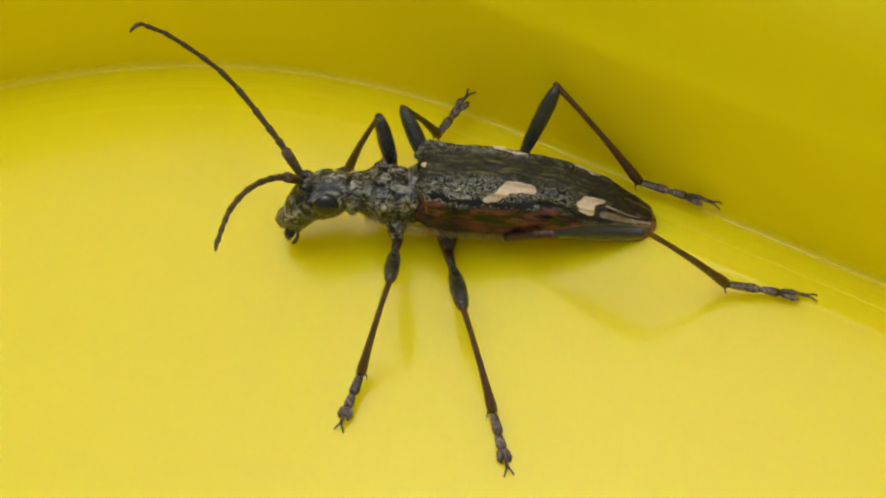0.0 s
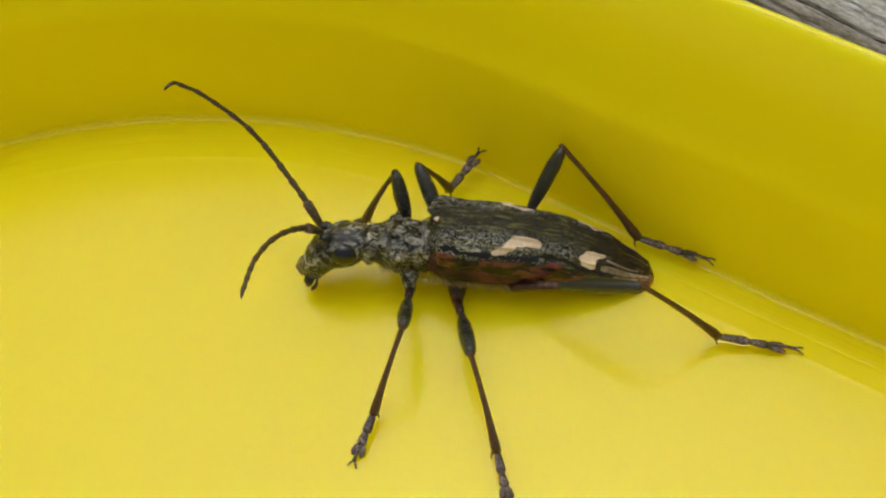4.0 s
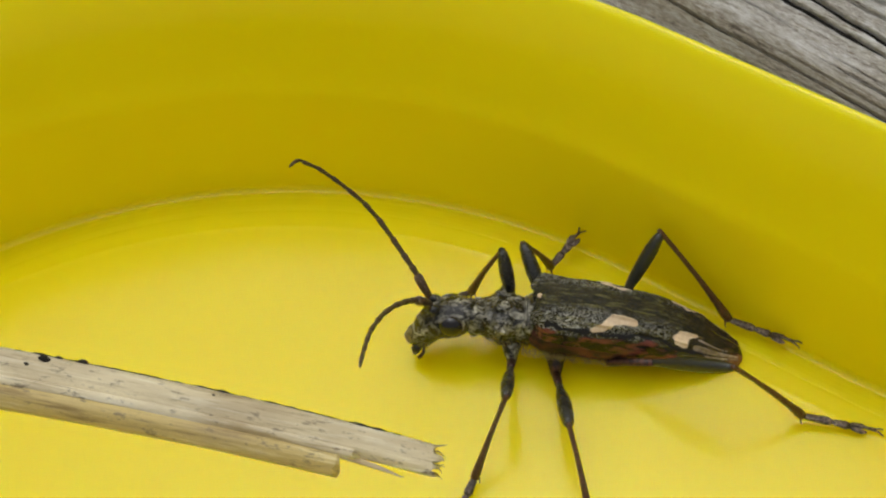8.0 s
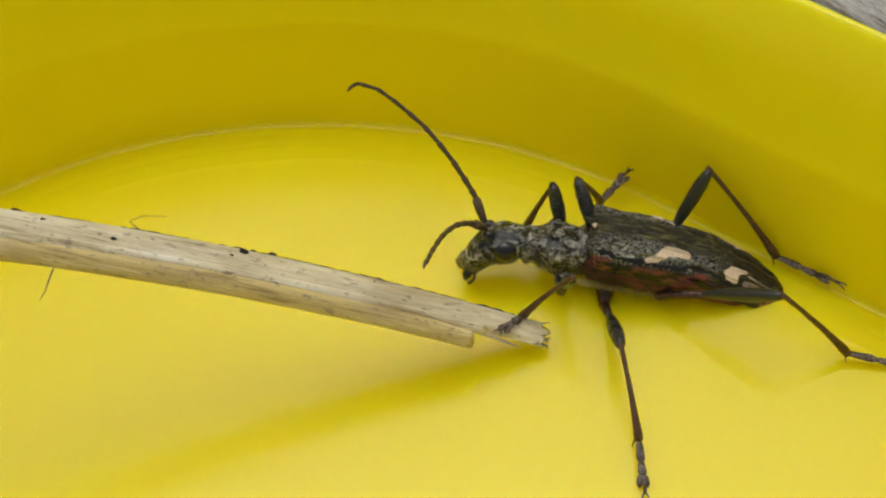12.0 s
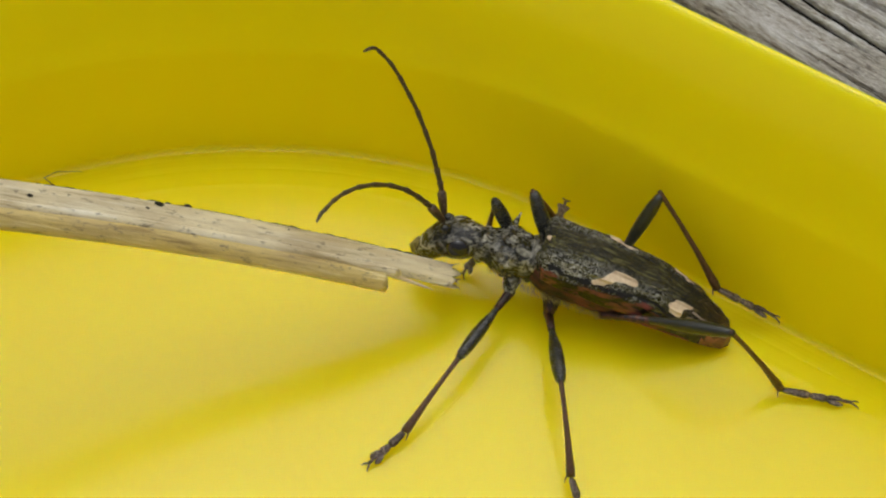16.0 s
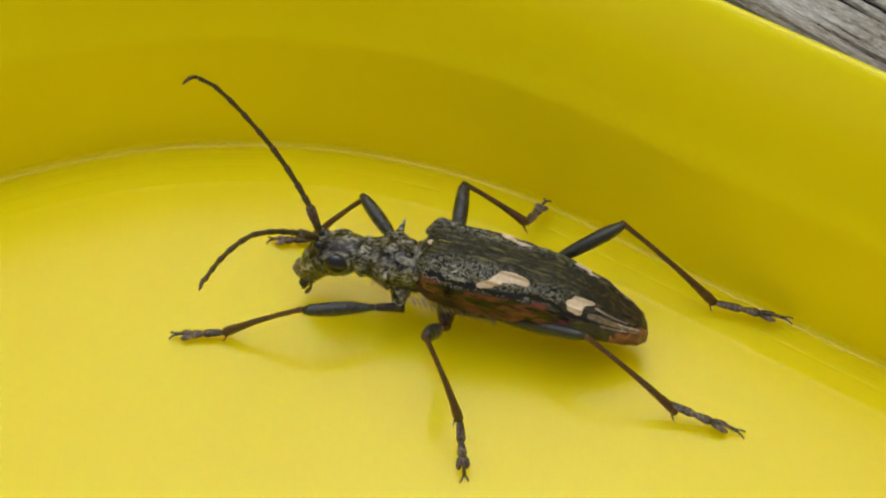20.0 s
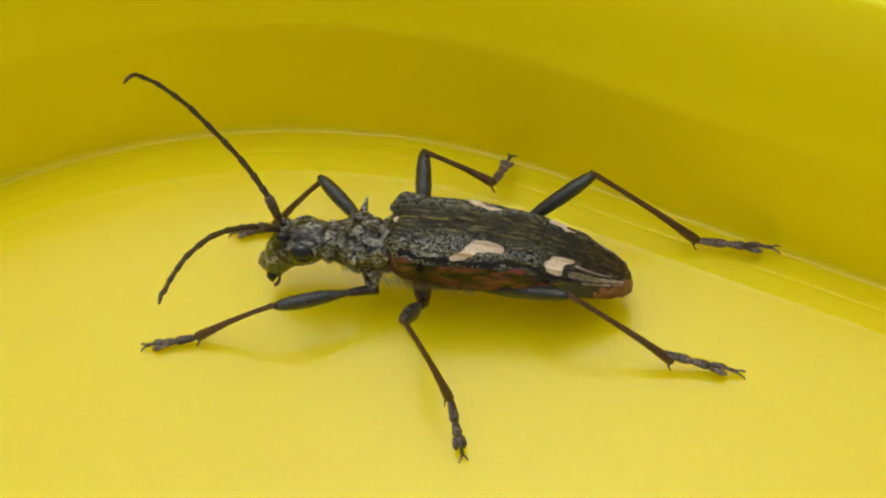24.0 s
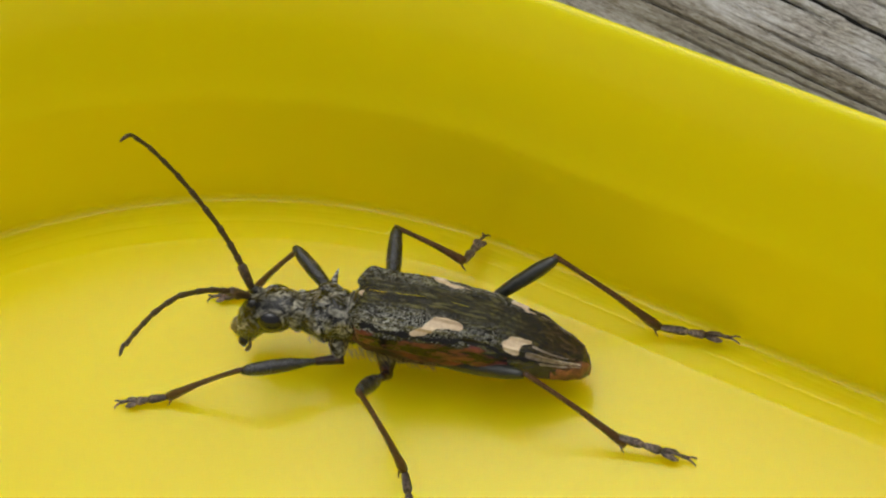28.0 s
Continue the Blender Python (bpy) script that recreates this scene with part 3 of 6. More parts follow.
def antenna(side, parent):
    seg_len = (1.476, 0.541, 0.787, 1.033, 1.279, 1.181, 1.132, 1.082, 0.984, 0.935, 0.984)
    for k, ln in enumerate(seg_len):
        bm = bmesh.new()
        r = 0.22 if k == 0 else (0.180 - 0.007 * k)
        prof = [(0, 0.76), (0.08, 0.80), (0.5, 0.88), (0.82, 1.02), (0.95, 0.98), (1.0, 0.78)] if k else [(0, 0.6), (0.15, 0.85), (0.6, 1.1), (0.9, 1.15), (1.0, 0.7)]
        if k == 10:
            prof = [(0, 0.7), (0.2, 0.85), (0.4, 0.95), (0.6, 0.95), (0.8, 0.8), (0.93, 0.55), (1.0, 0.15)]
        hook = 0.9 if k == 10 else 0.0
        tube(bm, [(ln * (q * 1.04 - 0.02), 0, hook * q * (1 - q)) for q, s in prof], [r * s for q, s in prof], 10, rough=0.1)
        antennae[side, k] = part("feeler_joint", bm, FEELER, parent)


def build_beetle():
    beetle = tagged(new("beetle"), "dark mottled longhorn beetle with cream spots standing in the tray", "beetle")
    for side in (1, -1):
        wing_case(side, beetle)
    part("abdomen", loft([(0.2, 1.1, 0.9, -0.8), (-0.6, 1.55, 1.0, -1.10), (-2.2, 1.70, 1.1, -1.20), (-4.2, 1.72, 1.0, -1.12), (-6.5, 1.60, 0.8, -1.05), (-8.6, 1.35, 0.2, -1.2), (-10.2, 1.0, -0.4, -1.4), (-11.3, 0.6, -0.9, -1.4), (-11.7, 0.2, -1.05, -1.3)], seed=4), BELLY, beetle, "hairy rust and black underside")
    part("pronotum", loft([(-0.15, 1.05, 1.25, -1.0), (0.12, 1.30, 1.50, -1.0), (0.50, 1.12, 1.22, -1.10), (1.05, 1.24, 1.40, -1.14), (1.70, 1.42, 1.48, -1.14), (2.30, 1.16, 1.12, -1.05), (2.75, 0.92, 0.90, -0.95), (3.10, 0.98, 0.94, -1.0), (3.35, 0.88, 0.82, -0.85)], ripple=0.15, seed=8, steps=8), THORAX, beetle, "knobbly dark grey thorax shield")
    for s in (-1, 1):
        bm = bmesh.new()
        tube(bm, [(1.7, s * 1.0, 0.25), (1.70, s * 1.45, 0.42), (1.62, s * 1.85, 0.72), (1.52, s * 2.25, 1.08)], [0.46, 0.29, 0.15, 0.015], 10, rough=0.1)
        part("side_spine", bm, THORAX, beetle, "short pointed side spine")
    for x, y, z, r, sq in ((1.75, 0.55, 1.30, 0.36, (1.2, 0.9, 0.5)), (0.85, 0.42, 1.20, 0.30, (1.1, 0.9, 0.5)), (1.45, 1.12, 0.72, 0.36, (1.1, 0.6, 0.9))):
        for s in (-1, 1):
            bm = bmesh.new()
            ball(bm, (x, s * y, z), r, sq, 14)
            part("knob", bm, THORAX, beetle)
    for k in range(4):
        bm = bmesh.new()
        ring = [(0.46 - 0.19 * k + 0.03 * math.sin(5 * a), 1.27 * math.cos(a) * (1 + 0.03 * math.sin(7 * a)), 0.05 + 1.30 * math.sin(a)) for a in [radians(d) for d in range(25, 156, 10)]]
        tube(bm, ring, [0.085] * len(ring), 8, up=(1, 0, 0), rough=0.3)
        part("collar", bm, HAIR_DARK, beetle, "pale ridged collar of the thorax")
    random.seed(11)
    for name, x0, x1, z0, n in (("chest_hair", -4.2, 0.4, -1.16, 650), ("breast_hair", 0.5, 2.4, -0.95, 160)):
        bm = bmesh.new()
        for i in range(n):
            x, a = random.uniform(x0, x1), random.uniform(-1.25, 1.25)
            w = 1.75 if name == "chest_hair" else 1.15
            p = Vector((x, w * math.sin(a), z0 + 0.9 * (1 - math.cos(a))))
            d = Vector((random.uniform(-0.8, 0.3), math.sin(a), -math.cos(a) * 0.9)) * random.uniform(0.22, 0.5)
            tube(bm, [p - d * 0.3, p + d * 0.5, p + d + Vector((-0.08, 0, 0))], [0.014, 0.012, 0.004], 3)
        part(name, bm, HAIR, beetle, "short yellow-grey hair of the underside")
    # the head bows down from the neck, about which it turns
    bm = bmesh.new()
    path = [(-0.1, 0, 0.02), (0.35, 0, 0.02), (0.8, 0, -0.05), (1.25, 0, -0.17), (1.75, 0, -0.32), (2.15, 0, -0.54), (2.5, 0, -0.88), (2.78, 0, -1.28), (3.0, 0, -1.68), (3.13, 0, -2.02), (3.18, 0, -2.22)]
    tube(bm, path, [0.78, 0.90, 1.06, 1.16, 1.15, 1.06, 0.92, 0.80, 0.67, 0.52, 0.34], 32, squash=0.98, rough=0.10)
    head = part("head", bm, THORAX, beetle, "long dark head bowed down")
    head.location = Vector((3.2, 0, 0.05)) * MM
    for s in (-1, 1):
        bm = bmesh.new()
        ball(bm, (1.28, s * 0.93, -0.06), 0.66, (1.02, 0.64, 0.94), 20)
        part("eye", bm, EYE, head, "shiny black eye")
        bm = bmesh.new()
        tube(bm, [(3.12, s * 0.34, -1.88), (3.28, s * 0.38, -2.22), (3.33, s * 0.26, -2.54), (3.31, s * 0.04, -2.83)], [0.26, 0.24, 0.15, 0.02], 10, squash=1.1)
        part("jaw", bm, JAW, head, "pointed black jaw")
        bm = bmesh.new()
        tube(bm, [(2.82, s * 0.46, -1.92), (2.86, s * 0.62, -2.25), (3.02, s * 0.62, -2.50), (3.14, s * 0.58, -2.64)], [0.07, 0.09, 0.11, 0.09], 8)
        part("palp", bm, FEELER, head)
        # the glint over the eye, modelled as a thin pale strip
        bm = bmesh.new()
        tube(bm, [(1.98, s * 0.96, 0.14), (1.80, s * 1.02, 0.32), (1.52, s * 0.98, 0.50), (1.25, s * 0.94, 0.58)], [0.02, 0.06, 0.06, 0.02], 8, rough=0.2)
        part("brow_glint", bm, HAIR_DARK, head, "pale streak drawn for the glint over the eye")
        bm = bmesh.new()
        ball(bm, (2.18, s * 0.45, 0.58), 0.36, (1.1, 0.9, 1.0), 14)
        part("feeler_socket", bm, THORAX, head)
    bm = bmesh.new()
    tube(bm, [(3.02, 0, -0.75), (3.36, 0, -1.15), (3.55, 0, -1.62), (3.54, 0, -2.0)], [0.18, 0.34, 0.34, 0.20], 14, up=(0, 1, 0), squash=1.0, rough=0.2)
    part("face_plate", bm, FACE, head, "yellowish brown face plate")
    bm = bmesh.new()
    ball(bm, (-0.22, 0.06, 2.02), 0.20, (1.1, 0.9, 0.45), 12)
    part("shield_spot", bm, PALE, beetle, "tiny cream shoulder spot")
    for key, (x, y, z) in COXA.items():
        bm = bmesh.new()
        s = 1 if y > 0 else -1
        tube(bm, [(x + 0.15, s * 0.35, z + 1.0), (x + 0.10, s * 0.75, z + 0.55), (x + 0.04, y * 0.8, z + 0.22), (x, y, z)], [0.62, 0.50, 0.37, 0.26], 14, rough=0.15)
        part("coxa", bm, THORAX if key[1] == "F" else ROOT, beetle, "hairy hip of the leg")
    for key in LEG_LEN:
        leg(key, beetle)
    for side in "RL":
        antenna(side, beetle)
    return beetle


# ---- the straw: a dry split stem that is held to the beetle ----
def straw_material(name, pale, body, dark):
    m = material(name, body, 0.30, 0, 0.5)
    g = noise_tex(m, coords(m, (0.06, 1, 1)), 2600, 5, 0.65, 0.3)
    c = ramp(m, g, [(0.34, dark), (0.45, body), (0.53, body), (0.65, pale)])
    b = noise_tex(m, coords(m, (0.4, 1, 1)), 420, 4, 0.6)
    c = mix(m, ramp(m, b, [(0.42, (0, 0, 0)), (0.70, (0.6, 0.6, 0.6))]), c, (0.36, 0.27, 0.15))
    e = noise_tex(m, coords(m, (0.05, 1, 1)), 5200, 3, 0.6, 0.2)
    c = mix(m, ramp(m, e, [(0.62, (0, 0, 0)), (0.72, (0.6, 0.6, 0.6))]), c, (0.20, 0.14, 0.06))
    d = noise_tex(m, coords(m, (0.45, 1, 1)), 2600, 4, 0.75)
    c = mix(m, ramp(m, d, [(0.57, (0, 0, 0)), (0.66, (0.75, 0.75, 0.75))]), c, (0.17, 0.13, 0.085))
    link(m, c, bsdf(m).inputs["Base Color"])
    link(m, bump(m, d, 0.5, 0.00010, bump(m, g, 0.6, 0.00010)), bsdf(m).inputs["Normal"])
    return m


STRAW = straw_material("dry_straw", (0.92, 0.86, 0.64), (0.75, 0.65, 0.41), (0.38, 0.29, 0.15))
# yellowish lower half, its colour darkened for the shaded underside
STRAW_LOW = straw_material("shaded_yellow_straw", (0.82, 0.70, 0.36), (0.62, 0.48, 0.18), (0.32, 0.22, 0.07))
# lighter straw that carries the highlight along the ridge in its colour
STRAW_GLINT = straw_material("glint_straw", (0.92, 0.87, 0.70), (0.82, 0.73, 0.50), (0.50, 0.39, 0.20))
STRAW_IN = material("straw_pith", (0.58, 0.46, 0.26), 0.6, 0, 0.3)
SOIL = material("dark_soil", (0.02, 0.018, 0.014), 0.9, 0, 0.2)


def straw_bow(x):
    """How far the bowed stem lies to the side at x."""
    k = min(x, 30.0)
    return -0.058 * k + 0.0024 * k * k + 0.086 * (x - k)


def build_straw():
    """x runs from the broken tip back to the held end, z is up."""
    straw = tagged(new("straw"), "dry pale split straw with a broken end held over the tray", "straw")
    # upper half: a flattened fluted strip with a ragged end
    def strip(y_off, z_off, half, thick, x0, mat, name, label, flutes, grow):
        bm = bmesh.new()
        rows = []
        n = 26
        for i in range(101):
            x = x0 + 80 * (i / 100) ** 1.4
            w = half + grow * x + 0.02 * noise.noise(Vector((x * 0.5, y_off, 0)))
            bend = 0.0006 * (x - 4) ** 2
            bow = straw_bow(x)
            row = []
            for k in range(n):
                a = 2 * math.pi * k / n
                rag = 0.55 * noise.noise(Vector((k * 1.1, 0, 1 + y_off))) if i == 0 else 0
                flute = 1 + 0.05 * math.cos(a * flutes) + 0.03 * noise.noise(Vector((x * 0.8, k * 1.3, 0)))
                row.append((x + rag, y_off + bow + w * math.cos(a) * flute, z_off - bend + thick * (1 + 0.01 * x) * math.sin(a) * flute))
            rows.append(row)
        vs = grid_mesh(bm, rows, closed=True)
        cap(bm, vs[0])
        cap(bm, vs[-1])
        return part(name, bm, mat, straw, label)
    strip(-0.38, 0.05, 0.74, 0.40, 0.0, STRAW, "stem", "dry fluted upper half of the stem", 8, 0.003)
    strip(0.36, 0.20, 0.20, 0.26, 3.6, STRAW_GLINT, "stem_ridge", "ridge along the stem with its highlight in the pale colour", 3, 0.002)
    strip(0.72, -0.24, 0.64, 0.52, 4.3, STRAW_LOW, "lower_half", "yellowish lower half of the stem, broken off shorter", 5, 0.002)
    bm = bmesh.new()
    tube(bm, [(x, y + straw_bow(x), z) for x, y, z in ((5.0, 0.45, 0.20), (3.4, 0.50, 0.05), (2.2, 0.60, -0.02), (1.2, 0.72, -0.06))], [0.20, 0.17, 0.10, 0.01], 8, squash=0.5)
    part("splinter", bm, STRAW_IN, straw, "thin pale splinter")
    random.seed(5)
    for k in range(8):
        y = random.uniform(-1.0, 0.3)
        bm = bmesh.new()
        tube(bm, [(0.4, y, 0.10), (-0.15, y + random.uniform(-0.1, 0.1), 0.2), (-0.45, y + random.uniform(-0.25, 0.25), random.uniform(0, 0.40))], [0.05, 0.035, 0.008], 6)
        part("torn_fibre", bm, TIBIA, straw, "dark torn fibre")
    for x, y, z, r in ((17.2, -0.85, 0.40, 0.17), (15.6, -1.08, 0.28, 0.15), (16.6, -1.12, 0.15, 0.12), (17.9, -0.45, 0.48, 0.10), (14.2, 1.05, -0.1, 0.13), (16.4, 1.12, -0.15, 0.10), (10.0, -0.75, 0.40, 0.06), (8.4, -1.0, 0.22, 0.07), (24.0, -0.2, 0.52, 0.10), (20.5, 1.0, 0.0, 0.08), (22.0, -0.5, 0.50, 0.07), (27.5, -0.7, 0.45, 0.11), (12.1, -0.4, 0.45, 0.05), (6.2, -0.3, 0.45, 0.05)):
        bm = bmesh.new()
        ball(bm, (x, y + straw_bow(x), z - 0.0006 * (x - 4) ** 2), r, (1.7, 1, 0.8), 10)
        for v in bm.verts:
            v.co += Vector((0.05, 0.05, 0.05)) * noise.noise(v.co * 9)
        part("soil_speck", bm, SOIL, straw)
    for x0, x1 in ((1.6, 4.4), (4.2, 8.0), (7.6, 12.5), (12.0, 15.5), (15.0, 18.5), (19.0, 23.5), (25.0, 29.0)):
        bm = bmesh.new()
        xs = [x0 + (x1 - x0) * i / 15 for i in range(16)]
        tube(bm, [(x, -1.10 - 0.003 * x + straw_bow(x) + 0.03 * noise.noise(Vector((x * 3, 1, 0))), 0.12 - 0.0006 * (x - 4) ** 2) for x in xs],
             [0.015 + 0.16 * max(0.0, 0.15 + noise.noise(Vector((x * 1.3, 3, 0)))) for x in xs], 6, rough=0.4)
        part("dirt_crust", bm, SOIL, straw, "dark crust along the straw's edge")
    for pts in (((22.5, -1.05, 0.0), (23.2, -1.45, 0.1), (22.6, -1.8, 0.3), (21.4, -1.9, 0.5)), ((26.5, 1.1, -0.6), (26.7, 2.0, -0.9), (26.8, 2.6, -1.0), (27.0, 3.1, -1.1))):
        bm = bmesh.new()
        tube(bm, [(x, y + straw_bow(x), z) for x, y, z in pts], [0.04, 0.032, 0.022, 0.008], 6)
        part("rootlet", bm, TIBIA, straw, "thin dark rootlet")
    return straw


def bone(x, y, z, x1, y1, z1):
    """The pose of a limb from one joint to the next, in the beetle's space (mm)."""
    d = (Vector((x1, y1, z1)) - Vector((x, y, z))).normalized()
    up = Vector((0, 0, 1)) if abs(d.z) < 0.995 else Vector((1, 0, 0))
    s = up.cross(d).normalized()
    m = Matrix((d, s, d.cross(s))).transposed().to_4x4()
    m.translation = Vector((x, y, z)) * MM
    return m


def stem(x, y, z, x1, y1, z1):
    """The pose of the straw with its tip at the first point, running to the second (mm)."""
    return bone(x, y, z, x1, y1, z1)


beetle = build_beetle()
head = next(o for o in beetle.children if o.name.startswith("head"))
straw = build_straw()


# ---- what moves ----
def motions():
    walk(beetle, [
        (0.0, pose(0.03079, 0.00103, 0.00243, 19.9, -10.1, 117.2)),
        (9.5, pose(0.03079, 0.00103, 0.00243, 19.9, -10.1, 117.2)),
        (10.0, pose(0.03099, 0.00108, 0.00254, 20.8, -11.5, 117.6)),
        (11.0, pose(0.02972, 0.00059, 0.00250, 21.5, -8.2, 120.4)),
        (12.0, pose(0.03127, 0.00101, 0.00215, 21.0, -12.3, 117.1)),
        (12.5, pose(0.03196, 0.00141, 0.00174, 19.5, -12.2, 115.2)),
        (14.5, pose(0.03009, 0.00079, 0.00247, 12.7, -6.7, 118.1)),
        (15.0, pose(0.03013, 0.00080, 0.00212, 14.2, -6.5, 118.1)),
        (15.5, pose(0.03022, 0.00080, 0.00202, 14.0, -6.9, 118.2)),
        (16.0, pose(0.03197, 0.00108, 0.00347, 16.8, -11.1, 106.6)),
        (16.5, pose(0.03279, 0.00117, 0.00339, 14.7, -11.2, 102.0)),
        (17.0, pose(0.03298, 0.00144, 0.00282, 14.6, -11.5, 100.8)),
        (17.2, pose(0.03172, 0.00182, 0.00317, 13.8, -13.6, 104.0)),
        (17.5, pose(0.02898, 0.00526, 0.00306, 15.6, -0.0, 102.7)),
        (18.0, pose(0.02887, 0.00479, 0.00370, 16.7, -4.2, 107.3)),
        (28.0, pose(0.02887, 0.00479, 0.00370, 16.7, -4.2, 107.3)),
    ])
    walk(legs["LF", "femur"], [
        (0.0, bone(0.80, 1.24, -1.78, 1.23, 5.78, -0.20)), (9.5, bone(0.80, 1.24, -1.78, 1.23, 5.78, -0.20)), (10.0, bone(0.80, 1.25, -1.78, 1.32, 5.71, -0.03)),
        (11.0, bone(0.80, 1.24, -1.78, 1.11, 5.36, 0.69)), (12.0, bone(0.80, 1.24, -1.78, 1.14, 4.68, 1.83)), (12.5, bone(0.80, 1.25, -1.78, 1.52, 4.84, 1.35)),
        (14.5, bone(0.81, 1.25, -1.78, 2.79, 5.42, -0.40)), (15.0, bone(0.81, 1.25, -1.78, 2.75, 5.46, -0.46)), (15.5, bone(0.81, 1.25, -1.78, 2.88, 5.38, -0.42)),
        (16.0, bone(0.81, 1.26, -1.79, 2.45, 5.48, -3.44)), (16.5, bone(0.80, 1.24, -1.78, 2.14, 5.77, -0.79)), (17.0, bone(0.80, 1.24, -1.78, 3.81, 5.12, 0.27)),
        (17.2, bone(0.80, 1.24, -1.78, 4.60, 4.19, 0.01)), (17.5, bone(0.80, 1.24, -1.78, 4.86, 3.62, -0.72)), (18.0, bone(0.80, 1.24, -1.78, 5.29, 2.98, -1.78)),
        (28.0, bone(0.80, 1.24, -1.78, 5.29, 2.98, -1.78)),
    ])
    walk(legs["LF", "tibia"], [
        (0.0, bone(1.23, 5.78, -0.20, 2.20, 7.28, -4.80)), (9.5, bone(1.23, 5.78, -0.20, 2.20, 7.28, -4.80)), (10.0, bone(1.32, 5.71, -0.03, 2.07, 6.52, -4.83)),
        (11.0, bone(1.11, 5.36, 0.69, 1.86, 6.28, -4.11)), (12.0, bone(1.14, 4.68, 1.83, 2.86, 3.36, -2.33)), (12.5, bone(1.52, 4.84, 1.35, 5.55, 2.66, -0.45)),
        (14.5, bone(2.79, 5.42, -0.40, 5.22, 7.32, -4.24)), (15.0, bone(2.75, 5.46, -0.46, 5.21, 7.55, -4.17)), (15.5, bone(2.88, 5.38, -0.42, 5.23, 7.59, -4.13)),
        (16.0, bone(2.45, 5.48, -3.44, 3.99, 9.11, -6.45)), (16.5, bone(2.14, 5.77, -0.79, 3.84, 8.73, -4.34)), (17.0, bone(3.81, 5.12, 0.27, 7.17, 6.74, -2.21)),
        (17.2, bone(4.60, 4.19, 0.01, 8.60, 4.79, -2.14)), (17.5, bone(4.86, 3.62, -0.72, 9.02, 4.20, -3.31)), (18.0, bone(5.49, 2.98, -1.78, 9.40, 2.81, -4.94)),
        (28.0, bone(5.49, 2.98, -1.78, 9.40, 2.81, -4.94)),
    ])
    walk(legs["LF", "tarsus"], [
        (0.0, bone(2.20, 7.28, -4.80, 3.02, 9.30, -6.42)), (9.5, bone(2.20, 7.28, -4.80, 3.02, 9.30, -6.42)), (10.0, bone(2.07, 6.52, -4.83, 2.89, 8.69, -6.57)),
        (11.0, bone(1.86, 6.28, -4.11, 2.81, 8.06, -6.19)), (12.0, bone(2.86, 3.36, -2.33, 4.32, 5.70, -1.85)), (12.5, bone(5.55, 2.66, -0.45, 7.15, 1.46, -2.39)),
        (14.5, bone(5.22, 7.32, -4.24, 6.91, 9.19, -5.33)), (15.0, bone(5.21, 7.55, -4.17, 6.91, 9.36, -5.26)), (15.5, bone(5.23, 7.59, -4.13, 6.92, 9.48, -5.19)),
        (16.0, bone(3.99, 9.11, -6.45, 5.41, 10.98, -8.00)), (16.5, bone(3.84, 8.73, -4.34, 4.83, 8.85, -6.80)), (17.0, bone(7.17, 6.74, -2.21, 8.96, 8.74, -2.85)),
        (17.2, bone(8.60, 4.79, -2.14, 10.77, 4.78, -3.86)), (17.5, bone(9.02, 4.20, -3.31, 11.56, 4.90, -4.41)), (18.0, bone(9.40, 2.81, -4.94, 12.46, 3.38, -5.65)),
        (28.0, bone(9.40, 2.81, -4.94, 12.46, 3.38, -5.65)),
    ])
    walk(legs["LM", "femur"], [
        (0.0, bone(-1.68, 1.40, -2.22, -2.18, 6.58, -0.88)), (9.5, bone(-1.68, 1.40, -2.22, -2.18, 6.58, -0.88)), (10.0, bone(-1.68, 1.40, -2.22, -2.00, 6.57, -0.79)),
        (11.0, bone(-1.68, 1.40, -2.22, -1.37, 6.34, -0.14)), (12.0, bone(-1.68, 1.40, -2.22, -2.01, 6.51, -0.58)), (12.5, bone(-1.68, 1.40, -2.22, -2.37, 6.56, -0.88)),
        (14.5, bone(-1.68, 1.40, -2.22, -1.96, 6.32, -0.08)), (15.0, bone(-1.68, 1.40, -2.22, -1.90, 6.36, -0.17)), (15.5, bone(-1.68, 1.40, -2.22, -1.79, 6.28, 0.03)),
        (16.0, bone(-1.68, 1.40, -2.22, -2.93, 6.58, -1.57)), (16.5, bone(-1.68, 1.41, -2.22, -3.50, 6.47, -2.15)), (17.0, bone(-1.68, 1.40, -2.22, -0.64, 6.06, 0.24)),
        (17.2, bone(-1.68, 1.40, -2.22, -0.55, 5.80, 0.64)), (17.5, bone(-1.68, 1.39, -2.23, -1.62, 5.64, 1.05)), (18.0, bone(-1.68, 1.38, -2.24, -1.23, 5.55, 1.11)),
        (28.0, bone(-1.68, 1.38, -2.24, -1.23, 5.55, 1.11)),
    ])
